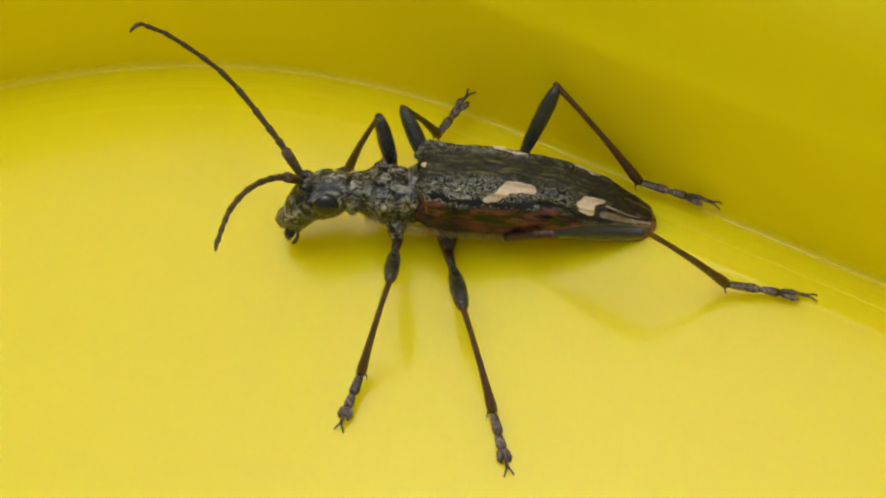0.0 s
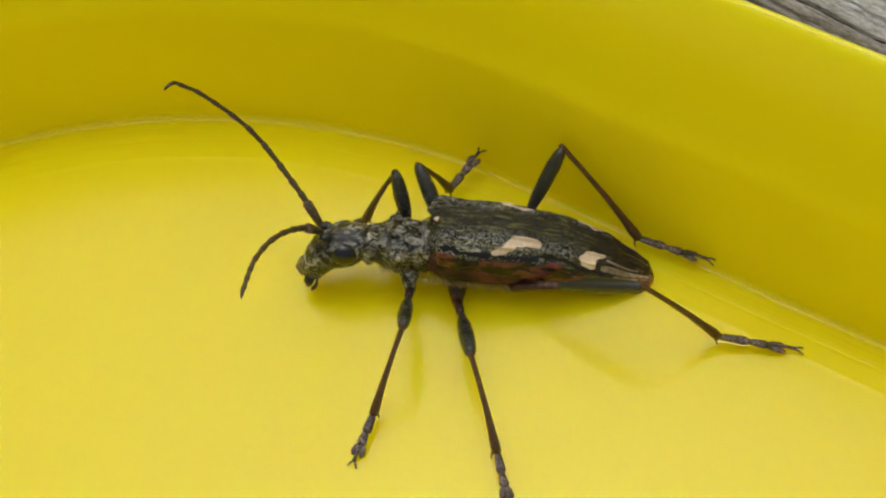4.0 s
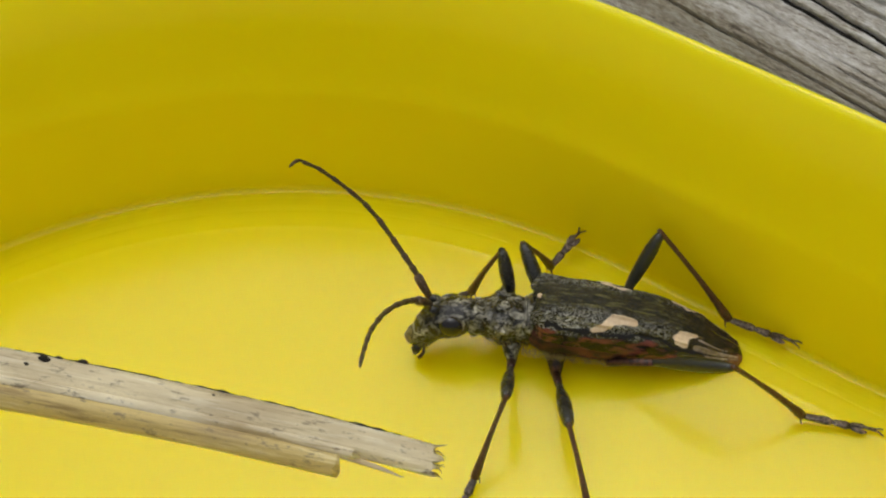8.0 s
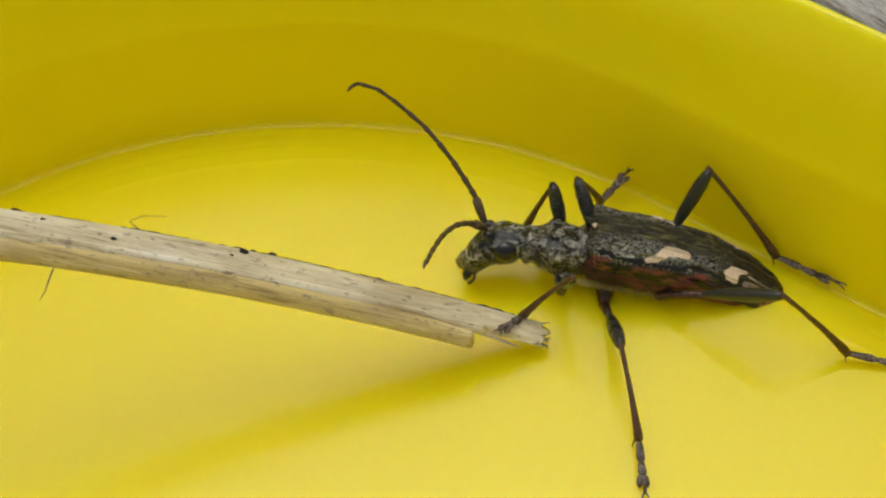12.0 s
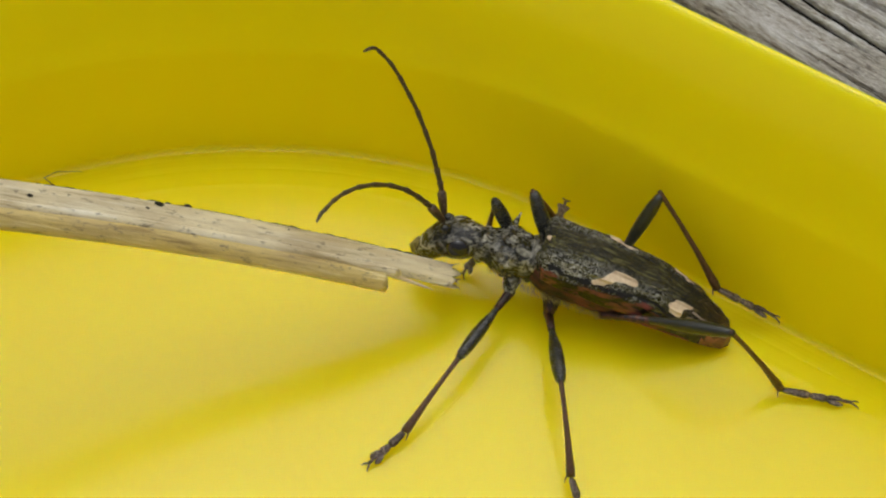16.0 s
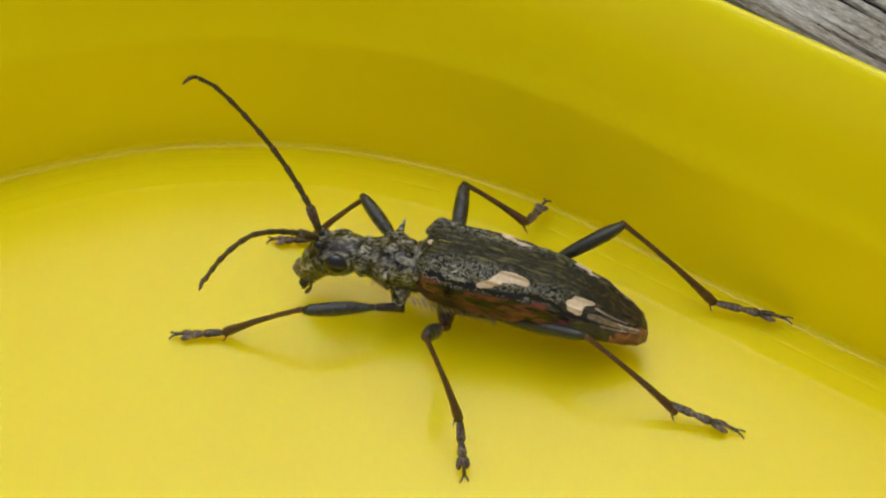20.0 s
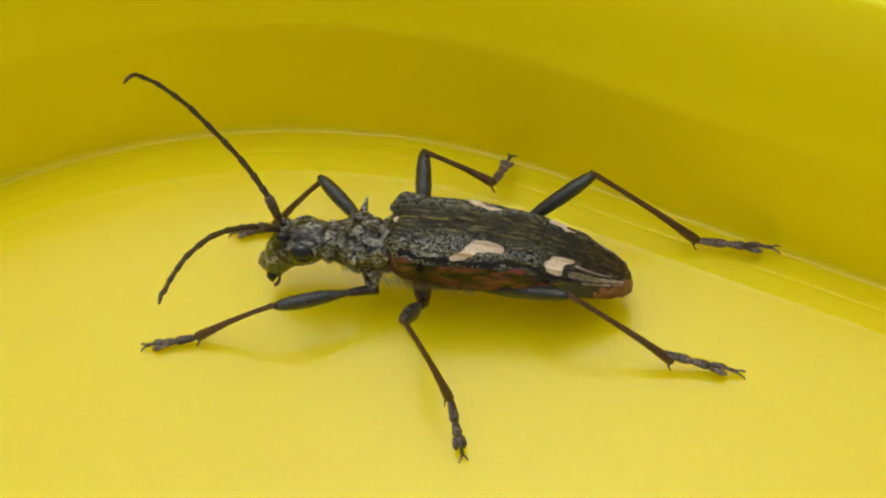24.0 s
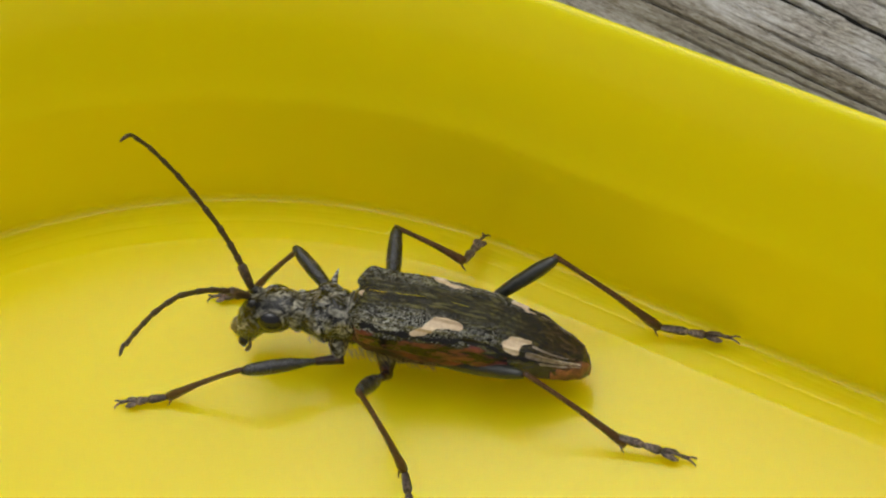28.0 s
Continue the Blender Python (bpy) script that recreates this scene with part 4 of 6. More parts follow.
    walk(legs["LM", "tibia"], [
        (0.0, bone(-2.18, 6.58, -0.88, -3.90, 9.26, -4.74)), (9.5, bone(-2.18, 6.58, -0.88, -3.90, 9.26, -4.74)), (10.0, bone(-2.00, 6.57, -0.79, -3.74, 9.32, -4.60)),
        (11.0, bone(-1.37, 6.34, -0.14, -3.08, 8.31, -4.44)), (12.0, bone(-2.01, 6.51, -0.58, -3.74, 9.55, -4.17)), (12.5, bone(-2.37, 6.56, -0.88, -3.92, 10.51, -3.55)),
        (14.5, bone(-1.96, 6.32, -0.08, -3.76, 9.25, -3.73)), (15.0, bone(-1.90, 6.36, -0.17, -3.78, 9.38, -3.70)), (15.5, bone(-1.79, 6.28, 0.03, -3.58, 9.36, -3.48)),
        (16.0, bone(-2.93, 6.58, -1.57, -4.99, 10.06, -4.62)), (16.5, bone(-3.50, 6.47, -2.15, -5.74, 10.38, -4.43)), (17.0, bone(-0.64, 6.06, 0.24, -1.63, 8.66, -3.95)),
        (17.2, bone(-0.55, 5.80, 0.64, -1.77, 7.58, -3.89)), (17.5, bone(-1.62, 5.64, 1.05, -4.27, 6.05, -3.22)), (18.0, bone(-1.23, 5.55, 1.11, -3.59, 6.33, -3.30)),
        (28.0, bone(-1.23, 5.55, 1.11, -3.59, 6.33, -3.30)),
    ])
    walk(legs["LM", "tarsus"], [
        (0.0, bone(-3.90, 9.26, -4.74, -4.68, 11.95, -5.93)), (9.5, bone(-3.90, 9.26, -4.74, -4.68, 11.95, -5.93)), (10.0, bone(-3.74, 9.32, -4.60, -4.57, 11.94, -6.17)),
        (11.0, bone(-3.08, 8.31, -4.44, -4.01, 10.66, -6.16)), (12.0, bone(-3.74, 9.55, -4.17, -4.39, 12.12, -5.85)), (12.5, bone(-3.92, 10.51, -3.55, -4.77, 13.04, -5.26)),
        (14.5, bone(-3.76, 9.25, -3.73, -4.35, 12.05, -4.63)), (15.0, bone(-3.78, 9.38, -3.70, -4.26, 12.12, -4.66)), (15.5, bone(-3.58, 9.36, -3.48, -4.18, 12.20, -4.49)),
        (16.0, bone(-4.99, 10.06, -4.62, -6.73, 12.35, -5.91)), (16.5, bone(-5.74, 10.38, -4.43, -3.91, 12.40, -5.90)), (17.0, bone(-1.63, 8.66, -3.95, -1.37, 11.35, -5.52)),
        (17.2, bone(-1.77, 7.58, -3.89, -1.36, 10.31, -5.43)), (17.5, bone(-4.27, 6.05, -3.22, -5.31, 8.04, -5.29)), (18.0, bone(-3.59, 6.33, -3.30, -4.51, 8.08, -5.80)),
        (28.0, bone(-3.59, 6.33, -3.30, -4.51, 8.08, -5.80)),
    ])
    walk(legs["LH", "femur"], [
        (0.0, bone(-4.49, 1.57, -0.67, -10.03, 5.42, 3.38)), (9.5, bone(-4.47, 1.57, -0.67, -10.00, 5.40, 3.40)), (10.0, bone(-4.47, 1.58, -0.67, -10.03, 5.32, 3.39)),
        (11.0, bone(-4.42, 1.57, -0.71, -9.88, 5.36, 3.38)), (12.0, bone(-4.44, 1.60, -0.70, -9.59, 5.53, 3.68)), (12.5, bone(-4.47, 1.58, -0.66, -9.82, 5.27, 3.74)),
        (14.5, bone(-4.44, 1.53, -0.64, -10.14, 4.71, 3.55)), (15.0, bone(-4.45, 1.54, -0.65, -10.09, 4.87, 3.57)), (15.5, bone(-4.44, 1.54, -0.65, -9.95, 4.92, 3.71)),
        (16.0, bone(-4.46, 1.55, -0.66, -10.43, 4.13, 3.44)), (16.5, bone(-4.51, 1.55, -0.62, -10.58, 3.99, 3.48)), (17.0, bone(-4.51, 1.54, -0.62, -10.35, 4.83, 3.50)),
        (17.2, bone(-4.47, 1.53, -0.63, -10.32, 4.66, 3.45)), (17.5, bone(-2.46, 0.39, -1.95, -9.78, 2.50, 0.69)), (18.0, bone(-1.67, 0.18, -2.12, -8.78, 2.57, 0.53)),
        (28.0, bone(-1.63, 0.23, -2.16, -8.85, 2.48, 0.60)),
    ])
    walk(legs["LH", "tibia"], [
        (0.0, bone(-10.03, 5.42, 3.38, -14.54, 4.15, -0.55)), (9.5, bone(-10.00, 5.40, 3.40, -14.54, 4.15, -0.55)), (10.0, bone(-10.03, 5.32, 3.39, -14.45, 4.27, -0.74)),
        (11.0, bone(-9.88, 5.36, 3.38, -14.44, 3.92, -0.64)), (12.0, bone(-9.59, 5.53, 3.68, -14.30, 4.64, -0.07)), (12.5, bone(-9.82, 5.27, 3.74, -14.45, 5.04, 0.13)),
        (14.5, bone(-10.14, 4.71, 3.55, -14.57, 3.80, -0.74)), (15.0, bone(-10.09, 4.87, 3.57, -14.63, 3.95, -0.52)), (15.5, bone(-9.95, 4.92, 3.71, -14.53, 3.84, -0.39)),
        (16.0, bone(-10.43, 4.13, 3.44, -14.85, 2.61, -0.79)), (16.5, bone(-10.58, 3.99, 3.48, -14.99, 2.16, -0.63)), (17.0, bone(-10.35, 4.83, 3.50, -15.12, 2.40, 0.38)),
        (17.2, bone(-10.32, 4.66, 3.45, -15.47, 2.69, 0.88)), (17.5, bone(-9.78, 2.50, 0.69, -13.90, 1.42, -2.84)), (18.0, bone(-8.78, 2.57, 0.53, -13.26, 2.86, -2.39)),
        (28.0, bone(-8.85, 2.48, 0.60, -13.26, 2.86, -2.39)),
    ])
    walk(legs["LH", "tarsus"], [
        (0.0, bone(-14.54, 4.15, -0.55, -18.78, 4.65, -0.63)), (9.5, bone(-14.54, 4.15, -0.55, -18.78, 4.65, -0.63)), (10.0, bone(-14.45, 4.27, -0.74, -18.67, 5.03, -0.47)),
        (11.0, bone(-14.44, 3.92, -0.64, -18.67, 4.23, -1.34)), (12.0, bone(-14.30, 4.64, -0.07, -18.48, 5.26, 0.09)), (12.5, bone(-14.45, 5.04, 0.13, -18.59, 5.53, 0.57)),
        (14.5, bone(-14.57, 3.80, -0.74, -18.87, 3.99, -1.05)), (15.0, bone(-14.63, 3.95, -0.52, -18.84, 4.11, -0.92)), (15.5, bone(-14.53, 3.84, -0.39, -18.78, 4.31, -0.70)),
        (16.0, bone(-14.85, 2.61, -0.79, -19.17, 2.33, -0.31)), (16.5, bone(-14.99, 2.16, -0.63, -19.21, 1.75, 0.02)), (17.0, bone(-15.12, 2.40, 0.38, -19.31, 1.85, 0.73)),
        (17.2, bone(-15.47, 2.69, 0.88, -19.71, 1.93, 1.22)), (17.5, bone(-13.90, 1.42, -2.84, -17.99, 1.72, -3.52)), (18.0, bone(-13.26, 2.86, -2.39, -17.52, 2.98, -3.28)),
        (28.0, bone(-13.26, 2.86, -2.39, -17.52, 2.98, -3.28)),
    ])
    walk(legs["RF", "femur"], [
        (0.0, bone(0.78, -1.10, -0.96, 2.09, -1.85, 3.19)), (9.5, bone(0.78, -1.10, -0.96, 2.09, -1.85, 3.19)), (10.0, bone(0.77, -1.10, -0.98, 2.05, -1.98, 3.16)),
        (11.0, bone(0.78, -1.10, -0.97, 1.88, -2.67, 3.02)), (12.0, bone(0.78, -1.10, -0.97, 2.38, -1.34, 3.13)), (12.5, bone(0.78, -1.10, -0.97, 2.42, -1.10, 3.11)),
        (14.5, bone(0.78, -1.10, -0.97, 2.19, -1.75, 3.15)), (15.0, bone(0.78, -1.10, -0.97, 2.20, -1.72, 3.16)), (15.5, bone(0.78, -1.10, -0.97, 2.33, -1.71, 3.10)),
        (16.0, bone(0.77, -1.10, -0.99, 3.25, -0.70, 2.56)), (16.5, bone(0.76, -1.10, -0.99, 3.81, -0.56, 2.02)), (17.0, bone(0.76, -1.09, -0.98, 4.25, -3.43, -0.09)),
        (17.2, bone(0.77, -1.09, -0.97, 3.45, -4.41, -0.18)), (17.5, bone(0.81, -1.12, -0.96, 4.01, -3.05, 1.17)), (18.0, bone(0.77, -1.10, -0.97, 3.98, -3.58, 0.49)),
        (28.0, bone(0.77, -1.10, -0.97, 3.98, -3.58, 0.49)),
    ])
    walk(legs["RF", "tibia"], [
        (0.0, bone(2.09, -1.85, 3.19, 3.28, -2.82, -0.83)), (9.5, bone(2.09, -1.85, 3.19, 3.28, -2.82, -0.83)), (10.0, bone(2.05, -1.98, 3.16, 3.14, -2.50, -0.98)),
        (11.0, bone(1.88, -2.67, 3.02, 3.03, -3.87, -0.95)), (12.0, bone(2.38, -1.34, 3.13, 3.07, -2.40, -0.98)), (12.5, bone(2.42, -1.10, 3.11, 3.22, -2.35, -0.93)),
        (14.5, bone(2.19, -1.75, 3.15, 3.04, -2.21, -1.05)), (15.0, bone(2.20, -1.72, 3.16, 3.04, -2.42, -1.00)), (15.5, bone(2.33, -1.71, 3.10, 3.10, -2.39, -1.08)),
        (16.0, bone(3.25, -0.70, 2.56, 2.86, -1.46, -1.67)), (16.5, bone(3.81, -0.56, 2.02, 3.80, -0.81, -2.29)), (17.0, bone(4.25, -3.43, -0.09, 3.56, -0.46, -3.14)),
        (17.2, bone(3.45, -4.41, -0.18, 3.01, -1.46, -3.28)), (17.5, bone(4.01, -3.05, 1.17, 6.64, -2.12, -2.14)), (18.0, bone(3.98, -3.58, 0.49, 6.54, -3.24, -2.96)),
        (28.0, bone(3.98, -3.58, 0.49, 6.54, -3.24, -2.96)),
    ])
    walk(legs["RF", "tarsus"], [
        (0.0, bone(3.28, -2.82, -0.83, 4.88, -3.24, -2.26)), (9.5, bone(3.28, -2.82, -0.83, 4.88, -3.24, -2.26)), (10.0, bone(3.14, -2.50, -0.98, 4.71, -3.10, -2.53)),
        (11.0, bone(3.03, -3.87, -0.95, 5.15, -4.10, -0.12)), (12.0, bone(3.07, -2.40, -0.98, 4.74, -2.78, -2.33)), (12.5, bone(3.22, -2.35, -0.93, 4.88, -1.83, -2.23)),
        (14.5, bone(3.04, -2.21, -1.05, 4.69, -2.23, -2.50)), (15.0, bone(3.04, -2.42, -1.00, 4.81, -2.09, -2.15)), (15.5, bone(3.10, -2.39, -1.08, 4.88, -1.96, -2.13)),
        (16.0, bone(2.86, -1.46, -1.67, 3.29, -1.08, -3.91)), (16.5, bone(3.80, -0.81, -2.29, 4.73, -0.24, -4.34)), (17.0, bone(3.56, -0.46, -3.14, 5.82, -0.23, -3.99)),
        (17.2, bone(3.01, -1.46, -3.28, 5.19, -1.61, -4.12)), (17.5, bone(6.64, -2.12, -2.14, 9.24, -1.71, -2.50)), (18.0, bone(6.54, -3.24, -2.96, 8.96, -2.95, -3.51)),
        (28.0, bone(6.54, -3.24, -2.96, 8.96, -2.95, -3.51)),
    ])
    walk(legs["RM", "femur"], [
        (0.0, bone(-1.40, -0.60, -0.98, 0.95, -2.76, 3.13)), (9.5, bone(-1.40, -0.60, -0.98, 0.95, -2.76, 3.13)), (10.0, bone(-1.40, -0.60, -0.99, 0.89, -2.44, 3.32)),
        (11.0, bone(-1.39, -0.62, -0.95, 0.60, -3.27, 3.08)), (12.0, bone(-1.40, -0.60, -0.98, 1.08, -1.91, 3.42)), (12.5, bone(-1.40, -0.60, -0.97, 1.09, -1.52, 3.52)),
        (14.5, bone(-1.42, -0.57, -1.02, 0.80, -3.19, 2.90)), (15.0, bone(-1.41, -0.59, -1.00, 0.87, -2.91, 3.06)), (15.5, bone(-1.41, -0.59, -1.00, 0.91, -2.76, 3.13)),
        (16.0, bone(-1.42, -0.59, -1.00, 1.42, -1.74, 3.21)), (16.5, bone(-1.41, -0.58, -0.99, 1.28, -4.83, 0.34)), (17.0, bone(-1.39, -0.61, -0.97, 0.83, -3.57, 2.70)),
        (17.2, bone(-1.40, -0.60, -0.99, 0.71, -3.78, 2.56)), (17.5, bone(-1.40, -0.60, -0.99, -1.03, -4.21, 2.75)), (18.0, bone(-1.41, -0.59, -0.99, -0.88, -4.98, 1.77)),
        (28.0, bone(-1.41, -0.59, -0.99, -0.88, -4.98, 1.77)),
    ])
    walk(legs["RM", "tibia"], [
        (0.0, bone(0.95, -2.76, 3.13, -1.01, -4.57, 0.25)), (9.5, bone(0.95, -2.76, 3.13, -1.01, -4.57, 0.25)), (10.0, bone(0.89, -2.44, 3.32, -1.05, -4.25, 0.42)),
        (11.0, bone(0.60, -3.27, 3.08, -1.56, -5.51, 0.69)), (12.0, bone(1.08, -1.91, 3.42, -0.91, -3.95, 0.73)), (12.5, bone(1.09, -1.52, 3.52, -0.91, -3.18, 0.59)),
        (14.5, bone(0.80, -3.19, 2.90, -1.21, -4.67, -0.15)), (15.0, bone(0.87, -2.91, 3.06, -1.16, -4.51, 0.10)), (15.5, bone(0.91, -2.76, 3.13, -1.21, -4.37, 0.23)),
        (16.0, bone(1.42, -1.74, 3.21, -0.66, -3.25, 0.23)), (16.5, bone(1.28, -4.83, 0.34, -2.37, -3.67, -0.53)), (17.0, bone(0.83, -3.57, 2.70, -0.80, -4.80, 0.00)),
        (17.2, bone(0.71, -3.78, 2.56, -1.48, -5.01, -0.46)), (17.5, bone(-1.03, -4.21, 2.75, -4.02, -5.11, 0.37)), (18.0, bone(-0.88, -4.98, 1.77, -4.42, -4.97, 0.06)),
        (28.0, bone(-0.88, -4.98, 1.77, -4.42, -4.97, 0.06)),
    ])
    walk(legs["RM", "tarsus"], [
        (0.0, bone(-1.01, -4.57, 0.25, -2.56, -6.35, 1.76)), (9.5, bone(-1.01, -4.57, 0.25, -2.56, -6.35, 1.76)), (10.0, bone(-1.05, -4.25, 0.42, -2.61, -6.13, 1.70)),
        (11.0, bone(-1.56, -5.51, 0.69, -3.11, -7.25, 2.19)), (12.0, bone(-0.91, -3.95, 0.73, -2.41, -5.80, 2.01)), (12.5, bone(-0.91, -3.18, 0.59, -2.17, -5.04, 1.93)),
        (14.5, bone(-1.21, -4.67, -0.15, -2.67, -7.01, 0.73)), (15.0, bone(-1.16, -4.51, 0.10, -2.56, -6.80, 1.16)), (15.5, bone(-1.21, -4.37, 0.23, -2.49, -6.74, 1.23)),
        (16.0, bone(-0.66, -3.25, 0.23, -1.02, -5.94, -0.25)), (16.5, bone(-2.37, -3.67, -0.53, -0.22, -5.43, -0.79)), (17.0, bone(-0.80, -4.80, 0.00, -0.15, -4.50, -2.60)),
        (17.2, bone(-1.48, -5.01, -0.46, -2.48, -5.61, -2.86)), (17.5, bone(-4.02, -5.11, 0.37, -4.89, -7.58, -0.49)), (18.0, bone(-4.42, -4.97, 0.06, -5.12, -7.60, -0.43)),
        (28.0, bone(-4.42, -4.97, 0.06, -5.12, -7.60, -0.43)),
    ])
    walk(legs["RH", "femur"], [
        (0.0, bone(-4.08, -1.03, -1.08, -6.08, -2.01, 5.59)), (9.5, bone(-4.08, -1.03, -1.08, -6.08, -2.01, 5.59)), (10.0, bone(-4.09, -1.03, -1.08, -6.10, -1.68, 5.63)),
        (11.0, bone(-4.09, -1.03, -1.08, -6.43, -3.02, 5.25)), (12.0, bone(-4.09, -1.03, -1.08, -5.60, -1.50, 5.77)), (12.5, bone(-4.09, -1.03, -1.07, -5.45, -1.07, 5.83)),
        (14.5, bone(-4.08, -1.03, -1.10, -6.05, -2.32, 5.53)), (15.0, bone(-4.08, -1.03, -1.09, -5.97, -2.29, 5.56)), (15.5, bone(-4.08, -1.03, -1.09, -5.88, -2.25, 5.60)),
        (16.0, bone(-4.08, -1.02, -1.12, -4.99, -1.89, 5.80)), (16.5, bone(-4.08, -1.03, -1.10, -4.91, -2.02, 5.81)), (17.0, bone(-4.10, -1.04, -1.02, -5.52, -2.08, 5.78)),
        (17.2, bone(-4.09, -1.04, -1.06, -5.83, -2.94, 5.48)), (17.5, bone(-4.09, -1.03, -1.08, -9.46, -3.55, 2.69)), (18.0, bone(-4.08, -1.03, -1.08, -9.31, -3.22, 3.08)),
        (28.0, bone(-4.08, -1.03, -1.08, -9.31, -3.22, 3.08)),
    ])
    walk(legs["RH", "tibia"], [
        (0.0, bone(-6.08, -2.01, 5.59, -10.67, -1.32, 0.76)), (9.5, bone(-6.08, -2.01, 5.59, -10.67, -1.32, 0.76)), (10.0, bone(-6.10, -1.68, 5.63, -10.79, -1.05, 0.89)),
        (11.0, bone(-6.43, -3.02, 5.25, -11.06, -2.17, 0.50)), (12.0, bone(-5.60, -1.50, 5.77, -10.55, -0.90, 1.31)), (12.5, bone(-5.45, -1.07, 5.83, -10.49, -0.30, 1.48)),
        (14.5, bone(-6.05, -2.32, 5.53, -10.76, -1.20, 0.89)), (15.0, bone(-5.97, -2.29, 5.56, -10.71, -1.07, 0.98)), (15.5, bone(-5.88, -2.25, 5.60, -10.66, -1.05, 1.06)),
        (16.0, bone(-4.99, -1.89, 5.80, -9.97, -1.13, 1.35)), (16.5, bone(-4.91, -2.02, 5.81, -9.74, -1.45, 1.19)), (17.0, bone(-5.52, -2.08, 5.78, -10.09, -2.31, 0.90)),
        (17.2, bone(-5.83, -2.94, 5.48, -10.71, -2.57, 0.91)), (17.5, bone(-9.46, -3.55, 2.69, -14.76, -4.68, -1.24)), (18.0, bone(-9.31, -3.22, 3.08, -14.69, -3.35, -0.90)),
        (28.0, bone(-9.31, -3.22, 3.08, -14.69, -3.35, -0.90)),
    ])
    walk(legs["RH", "tarsus"], [
        (0.0, bone(-10.67, -1.32, 0.76, -14.45, 0.23, 0.87)), (9.5, bone(-10.67, -1.32, 0.76, -14.45, 0.23, 0.87)), (10.0, bone(-10.79, -1.05, 0.89, -14.44, 0.62, 1.02)),
        (11.0, bone(-11.06, -2.17, 0.50, -14.64, -0.19, 0.49)), (12.0, bone(-10.55, -0.90, 1.31, -14.14, 0.97, 1.45)), (12.5, bone(-10.49, -0.30, 1.48, -14.13, 1.41, 1.73)),
        (14.5, bone(-10.76, -1.20, 0.89, -14.65, -0.37, 0.10)), (15.0, bone(-10.71, -1.07, 0.98, -14.62, -0.22, 0.39)), (15.5, bone(-10.66, -1.05, 1.06, -14.55, -0.02, 0.57)),
        (16.0, bone(-9.97, -1.13, 1.35, -14.09, -1.21, 0.51)), (16.5, bone(-9.74, -1.45, 1.19, -13.85, -1.48, 0.56)), (17.0, bone(-10.09, -2.31, 0.90, -13.98, -1.34, 1.20)),
        (17.2, bone(-10.71, -2.57, 0.91, -14.68, -1.57, 1.54)), (17.5, bone(-14.76, -4.68, -1.24, -18.71, -4.58, -1.07)), (18.0, bone(-14.69, -3.35, -0.90, -18.76, -3.12, -0.72)),
        (28.0, bone(-14.69, -3.35, -0.90, -18.76, -3.12, -0.72)),
    ])
    walk(antennae["R", 0], [
        (0.0, bone(5.55, -0.48, 0.44, 6.42, -1.10, 1.46)), (11.0, bone(5.55, -0.48, 0.44, 6.42, -1.10, 1.46)), (12.0, bone(5.55, -0.48, 0.44, 6.25, -1.30, 1.44)),
        (14.5, bone(5.55, -0.48, 0.44, 6.44, -1.00, 1.50)), (15.5, bone(5.55, -0.48, 0.44, 6.45, -1.04, 1.47)), (16.0, bone(5.53, -0.48, 0.56, 6.14, -1.03, 1.79)),
        (16.5, bone(5.50, -0.48, 0.68, 6.11, -1.03, 1.91)), (17.0, bone(5.37, -0.48, 1.03, 5.88, -0.99, 2.32)), (17.2, bone(5.24, -0.48, 1.29, 5.71, -0.95, 2.60)),
        (17.5, bone(5.42, -0.48, 0.92, 5.89, -0.69, 2.30)), (18.0, bone(5.55, -0.48, 0.44, 6.36, -0.81, 1.63)), (20.0, bone(5.55, -0.48, 0.44, 6.28, -0.92, 1.65)),
        (22.0, bone(5.55, -0.48, 0.44, 6.28, -0.92, 1.65)), (25.0, bone(5.55, -0.48, 0.44, 6.20, -1.02, 1.65)), (28.0, bone(5.55, -0.48, 0.44, 6.18, -0.90, 1.71)),
    ])
    walk(antennae["R", 1], [
        (0.0, bone(6.42, -1.10, 1.46, 6.76, -1.36, 1.79)), (11.0, bone(6.42, -1.10, 1.46, 6.76, -1.36, 1.79)), (12.0, bone(6.25, -1.30, 1.44, 6.59, -1.58, 1.76)),
        (14.5, bone(6.44, -1.00, 1.50, 6.79, -1.22, 1.84)), (15.5, bone(6.45, -1.04, 1.47, 6.80, -1.30, 1.79)), (16.0, bone(6.14, -1.03, 1.79, 6.40, -1.19, 2.23)),
        (16.5, bone(6.11, -1.03, 1.91, 6.34, -1.19, 2.37)), (17.0, bone(5.88, -0.99, 2.32, 6.08, -1.16, 2.79)), (17.2, bone(5.71, -0.95, 2.60, 5.92, -1.08, 3.09)),
        (17.5, bone(5.89, -0.69, 2.30, 6.08, -0.73, 2.81)), (18.0, bone(6.36, -0.81, 1.63, 6.67, -0.88, 2.06)), (20.0, bone(6.28, -0.92, 1.65, 6.62, -1.09, 2.02)),
        (22.0, bone(6.28, -0.92, 1.65, 6.62, -1.09, 2.02)), (25.0, bone(6.20, -1.02, 1.65, 6.50, -1.19, 2.07)), (28.0, bone(6.18, -0.90, 1.71, 6.42, -1.01, 2.17)),
    ])
